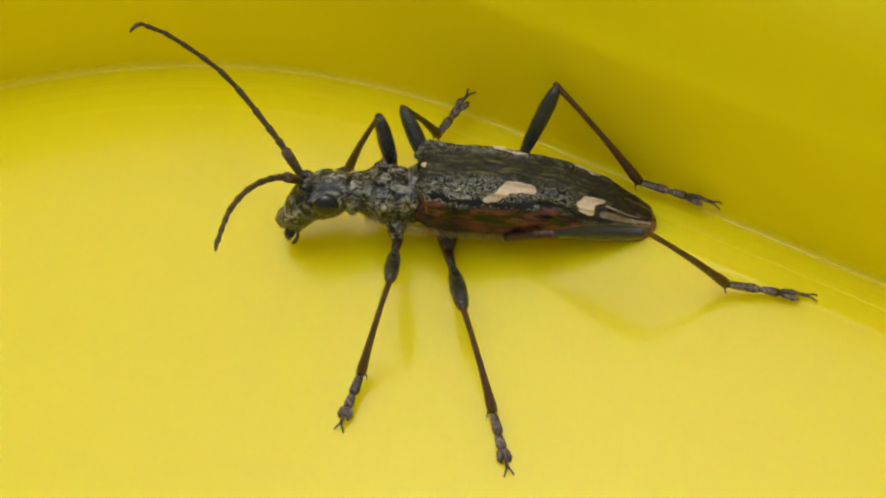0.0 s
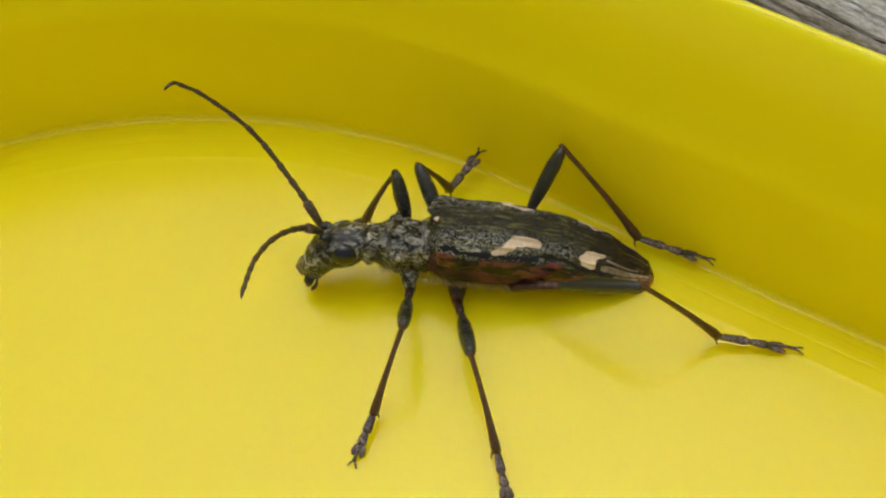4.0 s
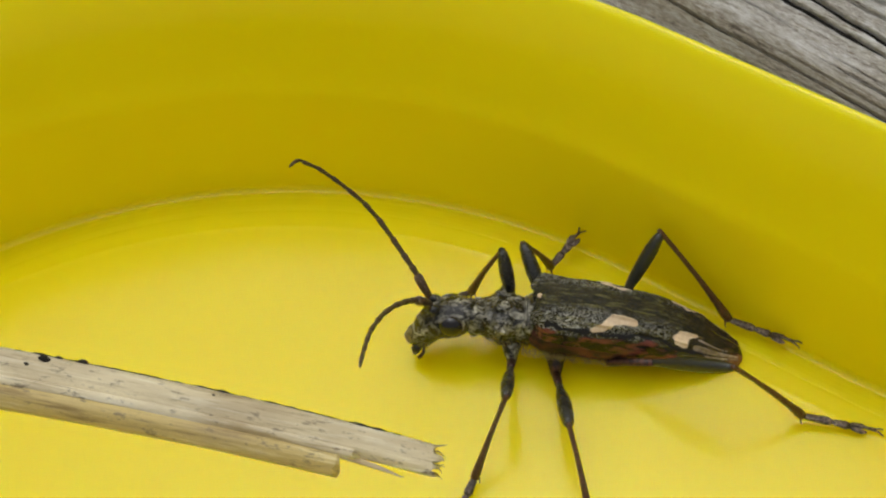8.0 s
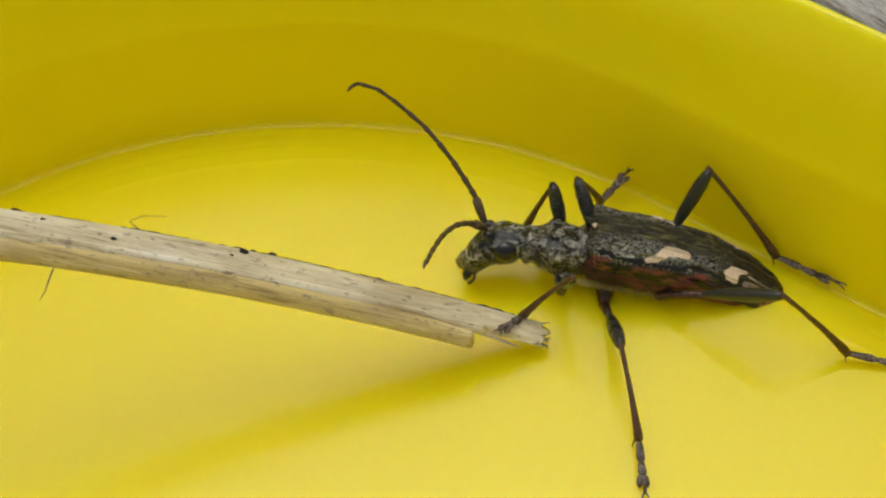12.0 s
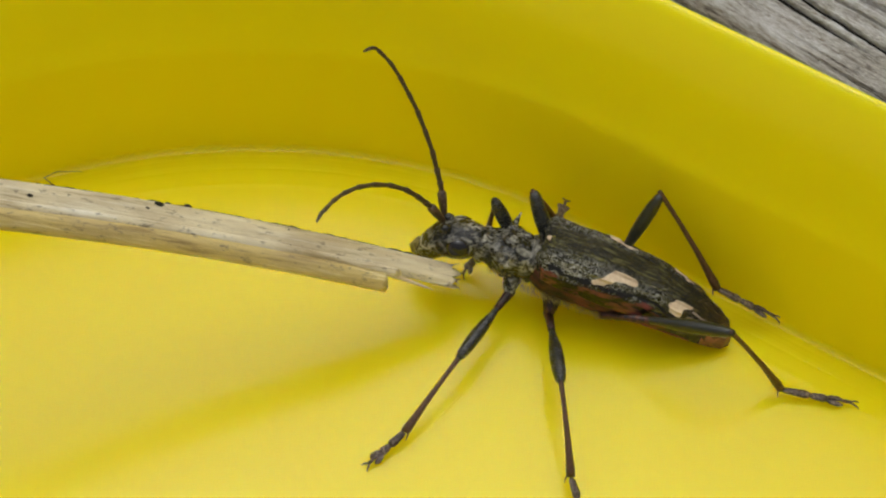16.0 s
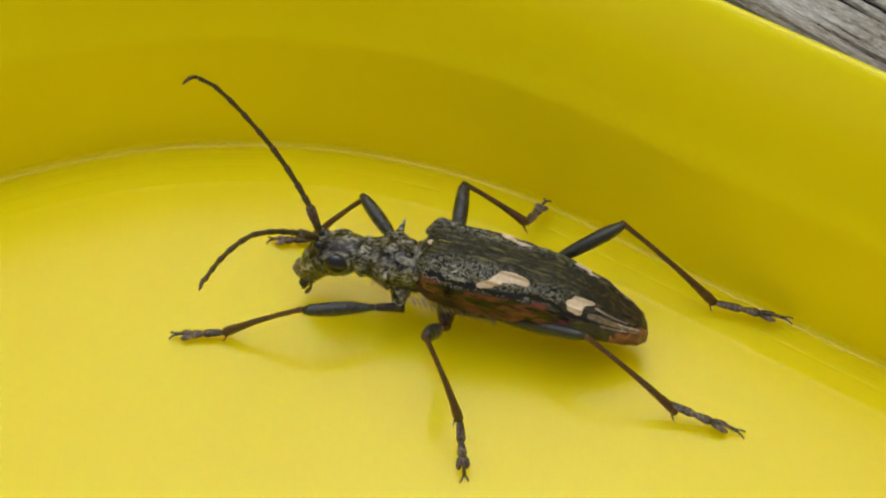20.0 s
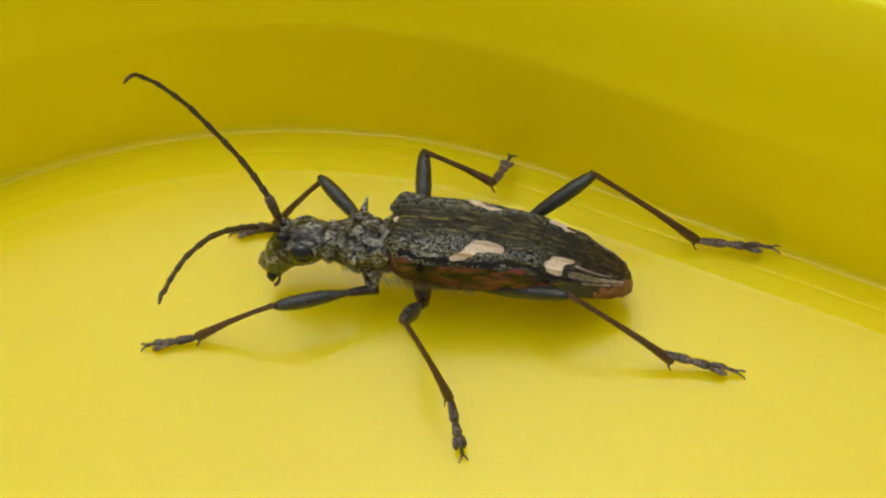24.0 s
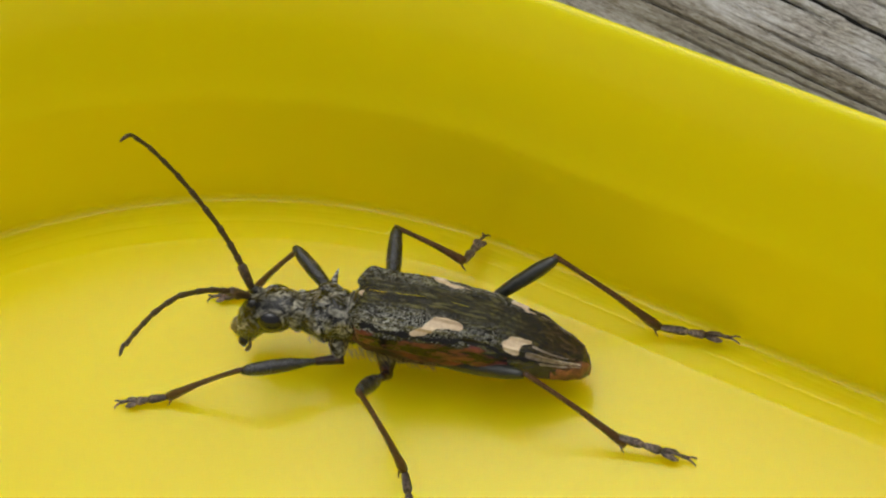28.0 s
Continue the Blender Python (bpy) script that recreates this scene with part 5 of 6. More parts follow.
    walk(antennae["R", 2], [
        (0.0, bone(6.76, -1.36, 1.79, 7.28, -1.72, 2.26)), (11.0, bone(6.76, -1.36, 1.79, 7.28, -1.72, 2.26)), (12.0, bone(6.59, -1.58, 1.76, 7.12, -1.96, 2.21)),
        (14.5, bone(6.79, -1.22, 1.84, 7.30, -1.50, 2.37)), (15.5, bone(6.80, -1.30, 1.79, 7.31, -1.60, 2.31)), (16.0, bone(6.40, -1.19, 2.23, 6.81, -1.43, 2.86)),
        (16.5, bone(6.34, -1.19, 2.37, 6.72, -1.41, 3.02)), (17.0, bone(6.08, -1.16, 2.79, 6.38, -1.39, 3.48)), (17.2, bone(5.92, -1.08, 3.09, 6.24, -1.27, 3.78)),
        (17.5, bone(6.08, -0.73, 2.81, 6.36, -0.78, 3.54)), (18.0, bone(6.67, -0.88, 2.06, 7.14, -0.98, 2.68)), (20.0, bone(6.62, -1.09, 2.02, 7.11, -1.29, 2.61)),
        (22.0, bone(6.62, -1.09, 2.02, 7.11, -1.29, 2.61)), (25.0, bone(6.50, -1.19, 2.07, 6.92, -1.42, 2.69)), (28.0, bone(6.42, -1.01, 2.17, 6.80, -1.17, 2.85)),
    ])
    walk(antennae["R", 3], [
        (0.0, bone(7.28, -1.72, 2.26, 7.96, -2.19, 2.88)), (11.0, bone(7.28, -1.72, 2.26, 7.96, -2.19, 2.88)), (12.0, bone(7.12, -1.96, 2.21, 7.82, -2.44, 2.79)),
        (14.5, bone(7.30, -1.50, 2.37, 7.98, -1.80, 3.09)), (15.5, bone(7.31, -1.60, 2.31, 7.99, -1.93, 3.00)), (16.0, bone(6.81, -1.43, 2.86, 7.35, -1.72, 3.69)),
        (16.5, bone(6.72, -1.41, 3.02, 7.23, -1.70, 3.87)), (17.0, bone(6.38, -1.39, 3.48, 6.77, -1.69, 4.39)), (17.2, bone(6.24, -1.27, 3.78, 6.66, -1.51, 4.69)),
        (17.5, bone(6.36, -0.78, 3.54, 6.72, -0.85, 4.50)), (18.0, bone(7.14, -0.98, 2.68, 7.80, -1.07, 3.47)), (20.0, bone(7.11, -1.29, 2.61, 7.76, -1.47, 3.39)),
        (22.0, bone(7.11, -1.29, 2.61, 7.76, -1.47, 3.39)), (25.0, bone(6.92, -1.42, 2.69, 7.52, -1.63, 3.50)), (28.0, bone(6.80, -1.17, 2.85, 7.32, -1.32, 3.73)),
    ])
    walk(antennae["R", 4], [
        (0.0, bone(7.96, -2.19, 2.88, 8.83, -2.73, 3.64)), (11.0, bone(7.96, -2.19, 2.88, 8.83, -2.73, 3.64)), (12.0, bone(7.82, -2.44, 2.79, 8.77, -2.99, 3.45)),
        (14.5, bone(7.98, -1.80, 3.09, 8.91, -2.06, 3.93)), (15.5, bone(7.99, -1.93, 3.00, 8.96, -2.20, 3.79)), (16.0, bone(7.35, -1.72, 3.69, 8.11, -2.02, 4.67)),
        (16.5, bone(7.23, -1.70, 3.87, 7.90, -2.02, 4.91)), (17.0, bone(6.77, -1.69, 4.39, 7.27, -2.02, 5.52)), (17.2, bone(6.66, -1.51, 4.69, 7.21, -1.79, 5.81)),
        (17.5, bone(6.72, -0.85, 4.50, 7.22, -0.88, 5.68)), (18.0, bone(7.80, -1.07, 3.47, 8.63, -1.15, 4.45)), (20.0, bone(7.76, -1.47, 3.39, 8.59, -1.61, 4.35)),
        (22.0, bone(7.76, -1.47, 3.39, 8.59, -1.61, 4.35)), (25.0, bone(7.52, -1.63, 3.50, 8.34, -1.81, 4.46)), (28.0, bone(7.32, -1.32, 3.73, 8.02, -1.43, 4.79)),
    ])
    walk(antennae["R", 5], [
        (0.0, bone(8.83, -2.73, 3.64, 9.69, -2.98, 4.41)), (11.0, bone(8.83, -2.73, 3.64, 9.69, -2.98, 4.41)), (12.0, bone(8.77, -2.99, 3.45, 9.68, -3.46, 4.02)),
        (14.5, bone(8.91, -2.06, 3.93, 9.76, -2.28, 4.71)), (15.5, bone(8.96, -2.20, 3.79, 9.87, -2.41, 4.52)), (16.0, bone(8.11, -2.02, 4.67, 8.83, -2.26, 5.57)),
        (16.5, bone(7.90, -2.02, 4.91, 8.55, -2.28, 5.86)), (17.0, bone(7.27, -2.02, 5.52, 7.78, -2.28, 6.55)), (17.2, bone(7.21, -1.79, 5.81, 7.74, -2.01, 6.84)),
        (17.5, bone(7.22, -0.88, 5.68, 7.69, -0.87, 6.76)), (18.0, bone(8.63, -1.15, 4.45, 9.42, -1.15, 5.32)), (20.0, bone(8.59, -1.61, 4.35, 9.40, -1.67, 5.21)),
        (22.0, bone(8.59, -1.61, 4.35, 9.40, -1.67, 5.21)), (25.0, bone(8.34, -1.81, 4.46, 9.08, -1.94, 5.37)), (28.0, bone(8.02, -1.43, 4.79, 8.67, -1.49, 5.77)),
    ])
    walk(antennae["R", 6], [
        (0.0, bone(9.69, -2.98, 4.41, 10.60, -3.12, 5.06)), (11.0, bone(9.69, -2.98, 4.41, 10.60, -3.12, 5.06)), (12.0, bone(9.68, -3.46, 4.02, 10.65, -3.84, 4.47)),
        (14.5, bone(9.76, -2.28, 4.71, 10.61, -2.44, 5.44)), (15.5, bone(9.87, -2.41, 4.52, 10.75, -2.57, 5.20)), (16.0, bone(8.83, -2.26, 5.57, 9.59, -2.42, 6.39)),
        (16.5, bone(8.55, -2.28, 5.86, 9.21, -2.47, 6.76)), (17.0, bone(7.78, -2.28, 6.55, 8.27, -2.50, 7.54)), (17.2, bone(7.74, -2.01, 6.84, 8.27, -2.19, 7.82)),
        (17.5, bone(7.69, -0.87, 6.76, 8.14, -0.82, 7.79)), (18.0, bone(9.42, -1.15, 5.32, 10.20, -1.09, 6.14)), (20.0, bone(9.40, -1.67, 5.21, 10.18, -1.68, 6.03)),
        (22.0, bone(9.40, -1.67, 5.21, 10.18, -1.68, 6.03)), (25.0, bone(9.08, -1.94, 5.37, 9.78, -2.04, 6.26)), (28.0, bone(8.67, -1.49, 5.77, 9.30, -1.50, 6.71)),
    ])
    walk(antennae["R", 7], [
        (0.0, bone(10.60, -3.12, 5.06, 11.49, -3.19, 5.66)), (11.0, bone(10.60, -3.12, 5.06, 11.49, -3.19, 5.66)), (12.0, bone(10.65, -3.84, 4.47, 11.59, -4.17, 4.88)),
        (14.5, bone(10.61, -2.44, 5.44, 11.41, -2.56, 6.15)), (15.5, bone(10.75, -2.57, 5.20, 11.61, -2.67, 5.85)), (16.0, bone(9.59, -2.42, 6.39, 10.33, -2.54, 7.17)),
        (16.5, bone(9.21, -2.47, 6.76, 9.89, -2.60, 7.59)), (17.0, bone(8.27, -2.50, 7.54, 8.76, -2.68, 8.49)), (17.2, bone(8.27, -2.19, 7.82, 8.80, -2.32, 8.76)),
        (17.5, bone(8.14, -0.82, 7.79, 8.57, -0.75, 8.79)), (18.0, bone(10.20, -1.09, 6.14, 10.96, -0.97, 6.89)), (20.0, bone(10.18, -1.68, 6.03, 10.94, -1.64, 6.80)),
        (22.0, bone(10.18, -1.68, 6.03, 10.94, -1.64, 6.80)), (25.0, bone(9.78, -2.04, 6.26, 10.52, -2.00, 7.04)), (28.0, bone(9.30, -1.50, 6.71, 9.92, -1.45, 7.59)),
    ])
    walk(antennae["R", 8], [
        (0.0, bone(11.49, -3.19, 5.66, 12.32, -3.19, 6.19)), (11.0, bone(11.49, -3.19, 5.66, 12.32, -3.19, 6.19)), (12.0, bone(11.59, -4.17, 4.88, 12.48, -4.44, 5.20)),
        (14.5, bone(11.41, -2.56, 6.15, 12.22, -2.58, 6.72)), (15.5, bone(11.61, -2.67, 5.85, 12.44, -2.69, 6.39)), (16.0, bone(10.33, -2.54, 7.17, 11.05, -2.59, 7.84)),
        (16.5, bone(9.89, -2.60, 7.59, 10.55, -2.65, 8.32)), (17.0, bone(8.76, -2.68, 8.49, 9.21, -2.82, 9.35)), (17.2, bone(8.80, -2.32, 8.76, 9.30, -2.40, 9.60)),
        (17.5, bone(8.57, -0.75, 8.79, 9.00, -0.63, 9.66)), (18.0, bone(10.96, -0.97, 6.89, 11.69, -0.78, 7.52)), (20.0, bone(10.94, -1.64, 6.80, 11.64, -1.54, 7.47)),
        (22.0, bone(10.94, -1.64, 6.80, 11.64, -1.54, 7.47)), (25.0, bone(10.52, -2.00, 7.04, 11.21, -1.92, 7.73)), (28.0, bone(9.92, -1.45, 7.59, 10.49, -1.36, 8.39)),
    ])
    walk(antennae["R", 9], [
        (0.0, bone(12.32, -3.19, 6.19, 13.15, -3.05, 6.60)), (11.0, bone(12.32, -3.19, 6.19, 13.15, -3.05, 6.60)), (12.0, bone(12.48, -4.44, 5.20, 13.40, -4.40, 5.35)),
        (14.5, bone(12.22, -2.58, 6.72, 13.01, -2.48, 7.20)), (15.5, bone(12.44, -2.69, 6.39, 13.24, -2.56, 6.84)), (16.0, bone(11.05, -2.59, 7.84, 11.80, -2.50, 8.38)),
        (16.5, bone(10.55, -2.65, 8.32, 11.27, -2.56, 8.90)), (17.0, bone(9.21, -2.82, 9.35, 9.66, -2.92, 10.17)), (17.2, bone(9.30, -2.40, 9.60, 9.79, -2.46, 10.39)),
        (17.5, bone(9.00, -0.63, 9.66, 9.43, -0.47, 10.47)), (18.0, bone(11.69, -0.78, 7.52, 12.41, -0.45, 8.02)), (20.0, bone(11.64, -1.54, 7.47, 12.36, -1.24, 7.99)),
        (22.0, bone(11.64, -1.54, 7.47, 12.36, -1.24, 7.99)), (25.0, bone(11.21, -1.92, 7.73, 11.89, -1.70, 8.34)), (28.0, bone(10.49, -1.36, 8.39, 11.07, -1.15, 9.09)),
    ])
    walk(antennae["R", 10], [
        (0.0, bone(13.15, -3.05, 6.60, 13.78, -2.30, 6.70)), (11.0, bone(13.15, -3.05, 6.60, 13.78, -2.30, 6.70)), (12.0, bone(13.40, -4.40, 5.35, 14.09, -3.71, 5.20)),
        (14.5, bone(13.01, -2.48, 7.20, 13.75, -1.87, 7.42)), (15.5, bone(13.24, -2.56, 6.84, 13.94, -1.88, 6.96)), (16.0, bone(11.80, -2.50, 8.38, 12.52, -1.83, 8.47)),
        (16.5, bone(11.27, -2.56, 8.90, 11.86, -1.79, 9.01)), (17.0, bone(9.66, -2.92, 10.17, 10.07, -2.33, 10.83)), (17.2, bone(9.79, -2.46, 10.39, 10.28, -1.92, 11.05)),
        (17.5, bone(9.43, -0.47, 10.47, 9.92, -0.10, 11.24)), (18.0, bone(12.41, -0.45, 8.02, 12.98, 0.35, 8.10)), (20.0, bone(12.36, -1.24, 7.99, 12.90, -0.42, 8.08)),
        (22.0, bone(12.36, -1.24, 7.99, 12.90, -0.42, 8.08)), (25.0, bone(11.89, -1.70, 8.34, 12.37, -0.88, 8.57)), (28.0, bone(11.07, -1.15, 9.09, 11.52, -0.34, 9.42)),
    ])
    walk(antennae["L", 0], [
        (0.0, bone(5.53, 0.20, 0.68, 6.31, 1.08, 1.57)), (10.3, bone(5.53, 0.20, 0.68, 6.31, 1.08, 1.57)), (11.0, bone(5.53, 0.20, 0.68, 6.36, 1.13, 1.51)), (12.0, bone(5.53, 0.20, 0.68, 6.30, 1.11, 1.54)),
        (12.5, bone(5.53, 0.20, 0.68, 5.99, 0.70, 1.97)), (14.5, bone(5.53, 0.20, 0.68, 6.34, 0.99, 1.62)), (15.5, bone(5.53, 0.20, 0.68, 6.36, 0.96, 1.62)),
        (16.0, bone(5.51, 0.20, 0.81, 6.48, 0.53, 1.84)), (16.5, bone(5.48, 0.20, 0.93, 6.41, 0.36, 2.03)), (17.0, bone(5.35, 0.20, 1.27, 6.76, 0.23, 1.68)),
        (17.2, bone(5.22, 0.20, 1.53, 6.59, 0.32, 2.01)), (17.5, bone(5.40, 0.20, 1.16, 6.66, 0.65, 1.76)), (18.0, bone(5.53, 0.20, 0.68, 6.19, 1.17, 1.58)),
        (20.0, bone(5.53, 0.20, 0.68, 6.31, 1.09, 1.55)), (22.0, bone(5.53, 0.20, 0.68, 6.31, 1.09, 1.55)), (25.0, bone(5.53, 0.20, 0.68, 6.33, 1.01, 1.61)),
        (28.0, bone(5.53, 0.20, 0.68, 6.30, 0.96, 1.67)),
    ])
    walk(antennae["L", 1], [
        (0.0, bone(6.31, 1.08, 1.57, 6.59, 1.46, 1.83)), (10.3, bone(6.31, 1.08, 1.57, 6.59, 1.46, 1.83)), (11.0, bone(6.36, 1.13, 1.51, 6.70, 1.56, 1.72)), (12.0, bone(6.30, 1.11, 1.54, 6.59, 1.49, 1.80)),
        (12.5, bone(5.99, 0.70, 1.97, 6.14, 0.92, 2.42)), (14.5, bone(6.34, 0.99, 1.62, 6.63, 1.35, 1.90)), (15.5, bone(6.36, 0.96, 1.62, 6.66, 1.33, 1.89)),
        (16.0, bone(6.48, 0.53, 1.84, 6.84, 0.72, 2.18)), (16.5, bone(6.41, 0.36, 2.03, 6.76, 0.50, 2.39)), (17.0, bone(6.76, 0.23, 1.68, 7.29, 0.24, 1.75)),
        (17.2, bone(6.59, 0.32, 2.01, 7.11, 0.42, 2.13)), (17.5, bone(6.66, 0.65, 1.76, 7.13, 0.89, 1.89)), (18.0, bone(6.19, 1.17, 1.58, 6.42, 1.55, 1.88)),
        (20.0, bone(6.31, 1.09, 1.55, 6.59, 1.45, 1.85)), (22.0, bone(6.31, 1.09, 1.55, 6.59, 1.45, 1.85)), (25.0, bone(6.33, 1.01, 1.61, 6.63, 1.33, 1.93)),
        (28.0, bone(6.30, 0.96, 1.67, 6.57, 1.29, 2.00)),
    ])
    walk(antennae["L", 2], [
        (0.0, bone(6.59, 1.46, 1.83, 6.98, 2.04, 2.18)), (10.3, bone(6.59, 1.46, 1.83, 6.98, 2.04, 2.18)), (11.0, bone(6.70, 1.56, 1.72, 7.14, 2.19, 2.01)), (12.0, bone(6.59, 1.49, 1.80, 6.99, 2.06, 2.16)),
        (12.5, bone(6.14, 0.92, 2.42, 6.49, 1.32, 2.99)), (14.5, bone(6.63, 1.35, 1.90, 7.05, 1.86, 2.32)), (15.5, bone(6.66, 1.33, 1.89, 7.08, 1.90, 2.24)),
        (16.0, bone(6.84, 0.72, 2.18, 7.38, 1.00, 2.66)), (16.5, bone(6.76, 0.50, 2.39, 7.29, 0.69, 2.92)), (17.0, bone(7.29, 0.24, 1.75, 8.06, 0.34, 1.86)),
        (17.2, bone(7.11, 0.42, 2.13, 7.86, 0.59, 2.29)), (17.5, bone(7.13, 0.89, 1.89, 7.80, 1.25, 2.10)), (18.0, bone(6.42, 1.55, 1.88, 6.75, 2.13, 2.29)),
        (20.0, bone(6.59, 1.45, 1.85, 6.99, 1.98, 2.28)), (22.0, bone(6.59, 1.45, 1.85, 6.99, 1.98, 2.28)), (25.0, bone(6.63, 1.33, 1.93, 7.03, 1.85, 2.34)),
        (28.0, bone(6.57, 1.29, 2.00, 6.96, 1.78, 2.47)),
    ])
    walk(antennae["L", 3], [
        (0.0, bone(6.98, 2.04, 2.18, 7.45, 2.88, 2.60)), (10.3, bone(6.98, 2.04, 2.18, 7.45, 2.88, 2.60)), (11.0, bone(7.14, 2.19, 2.01, 7.66, 3.08, 2.37)), (12.0, bone(6.99, 2.06, 2.16, 7.46, 2.89, 2.59)),
        (12.5, bone(6.49, 1.32, 2.99, 7.03, 1.90, 3.64)), (14.5, bone(7.05, 1.86, 2.32, 7.52, 2.68, 2.76)), (15.5, bone(7.08, 1.90, 2.24, 7.59, 2.70, 2.67)),
        (16.0, bone(7.38, 1.00, 2.66, 8.11, 1.43, 3.24)), (16.5, bone(7.29, 0.69, 2.92, 7.99, 0.94, 3.61)), (17.0, bone(8.06, 0.34, 1.86, 9.06, 0.55, 2.02)),
        (17.2, bone(7.86, 0.59, 2.29, 8.83, 0.89, 2.49)), (17.5, bone(7.80, 1.25, 2.10, 8.64, 1.81, 2.33)), (18.0, bone(6.75, 2.13, 2.29, 7.14, 2.98, 2.75)),
        (20.0, bone(6.99, 1.98, 2.28, 7.47, 2.73, 2.79)), (22.0, bone(6.99, 1.98, 2.28, 7.47, 2.73, 2.79)), (25.0, bone(7.03, 1.85, 2.34, 7.53, 2.60, 2.86)),
        (28.0, bone(6.96, 1.78, 2.47, 7.43, 2.53, 3.01)),
    ])
    walk(antennae["L", 4], [
        (0.0, bone(7.45, 2.88, 2.60, 7.96, 4.00, 3.01)), (10.3, bone(7.45, 2.88, 2.60, 7.96, 4.00, 3.01)), (11.0, bone(7.66, 3.08, 2.37, 8.22, 4.25, 2.73)), (12.0, bone(7.46, 2.89, 2.59, 7.94, 4.02, 2.99)),
        (12.5, bone(7.03, 1.90, 3.64, 7.70, 2.84, 4.20)), (14.5, bone(7.52, 2.68, 2.76, 8.02, 3.77, 3.23)), (15.5, bone(7.59, 2.70, 2.67, 8.12, 3.78, 3.11)),
        (16.0, bone(8.11, 1.43, 3.24, 9.05, 2.11, 3.77)), (16.5, bone(7.99, 0.94, 3.61, 8.95, 1.44, 4.29)), (17.0, bone(9.06, 0.55, 2.02, 10.27, 0.95, 2.14)),
        (17.2, bone(8.83, 0.89, 2.49, 10.00, 1.36, 2.67)), (17.5, bone(8.64, 1.81, 2.33, 9.66, 2.55, 2.62)), (18.0, bone(7.14, 2.98, 2.75, 7.52, 4.12, 3.21)),
        (20.0, bone(7.47, 2.73, 2.79, 8.01, 3.75, 3.35)), (22.0, bone(7.47, 2.73, 2.79, 8.01, 3.75, 3.35)), (25.0, bone(7.53, 2.60, 2.86, 8.07, 3.62, 3.41)),
        (28.0, bone(7.43, 2.53, 3.01, 7.97, 3.51, 3.63)),
    ])
    walk(antennae["L", 5], [
        (0.0, bone(7.96, 4.00, 3.01, 8.30, 5.08, 3.34)), (10.3, bone(7.96, 4.00, 3.01, 8.30, 5.08, 3.34)), (11.0, bone(8.22, 4.25, 2.73, 8.62, 5.37, 3.00)), (12.0, bone(7.94, 4.02, 2.99, 8.30, 5.10, 3.35)),
        (12.5, bone(7.70, 2.84, 4.20, 8.22, 3.85, 4.56)), (14.5, bone(8.02, 3.77, 3.23, 8.36, 4.84, 3.62)), (15.5, bone(8.12, 3.78, 3.11, 8.52, 4.84, 3.48)),
        (16.0, bone(9.05, 2.11, 3.77, 9.87, 2.89, 4.13)), (16.5, bone(8.95, 1.44, 4.29, 9.81, 2.04, 4.82)), (17.0, bone(10.27, 0.95, 2.14, 11.34, 1.47, 2.16)),
        (17.2, bone(10.00, 1.36, 2.67, 11.04, 1.94, 2.74)), (17.5, bone(9.66, 2.55, 2.62, 10.55, 3.31, 2.83)), (18.0, bone(7.52, 4.12, 3.21, 7.78, 5.23, 3.57)),
        (20.0, bone(8.01, 3.75, 3.35, 8.36, 4.83, 3.72)), (22.0, bone(8.01, 3.75, 3.35, 8.36, 4.83, 3.72)), (25.0, bone(8.07, 3.62, 3.41, 8.45, 4.68, 3.82)),
        (28.0, bone(7.97, 3.51, 3.63, 8.33, 4.57, 4.05)),
    ])
    walk(antennae["L", 6], [
        (0.0, bone(8.30, 5.08, 3.34, 8.57, 6.17, 3.63)), (10.3, bone(8.30, 5.08, 3.34, 8.57, 6.17, 3.63)), (11.0, bone(8.62, 5.37, 3.00, 8.94, 6.51, 3.24)), (12.0, bone(8.30, 5.10, 3.35, 8.57, 6.17, 3.68)),
        (12.5, bone(8.22, 3.85, 4.56, 8.62, 4.89, 4.80)), (14.5, bone(8.36, 4.84, 3.62, 8.66, 5.88, 3.99)), (15.5, bone(8.52, 4.84, 3.48, 8.86, 5.88, 3.82)),
        (16.0, bone(9.87, 2.89, 4.13, 10.58, 3.75, 4.39)), (16.5, bone(9.81, 2.04, 4.82, 10.62, 2.77, 5.15)), (17.0, bone(11.34, 1.47, 2.16, 12.32, 2.04, 2.13)),
        (17.2, bone(11.04, 1.94, 2.74, 12.00, 2.56, 2.78)), (17.5, bone(10.55, 3.31, 2.83, 11.31, 4.15, 2.95)), (18.0, bone(7.78, 5.23, 3.57, 7.95, 6.32, 3.86)),
        (20.0, bone(8.36, 4.83, 3.72, 8.60, 5.90, 4.04)), (22.0, bone(8.36, 4.83, 3.72, 8.60, 5.90, 4.04)), (25.0, bone(8.45, 4.68, 3.82, 8.77, 5.71, 4.19)),
        (28.0, bone(8.33, 4.57, 4.05, 8.60, 5.61, 4.42)),
    ])
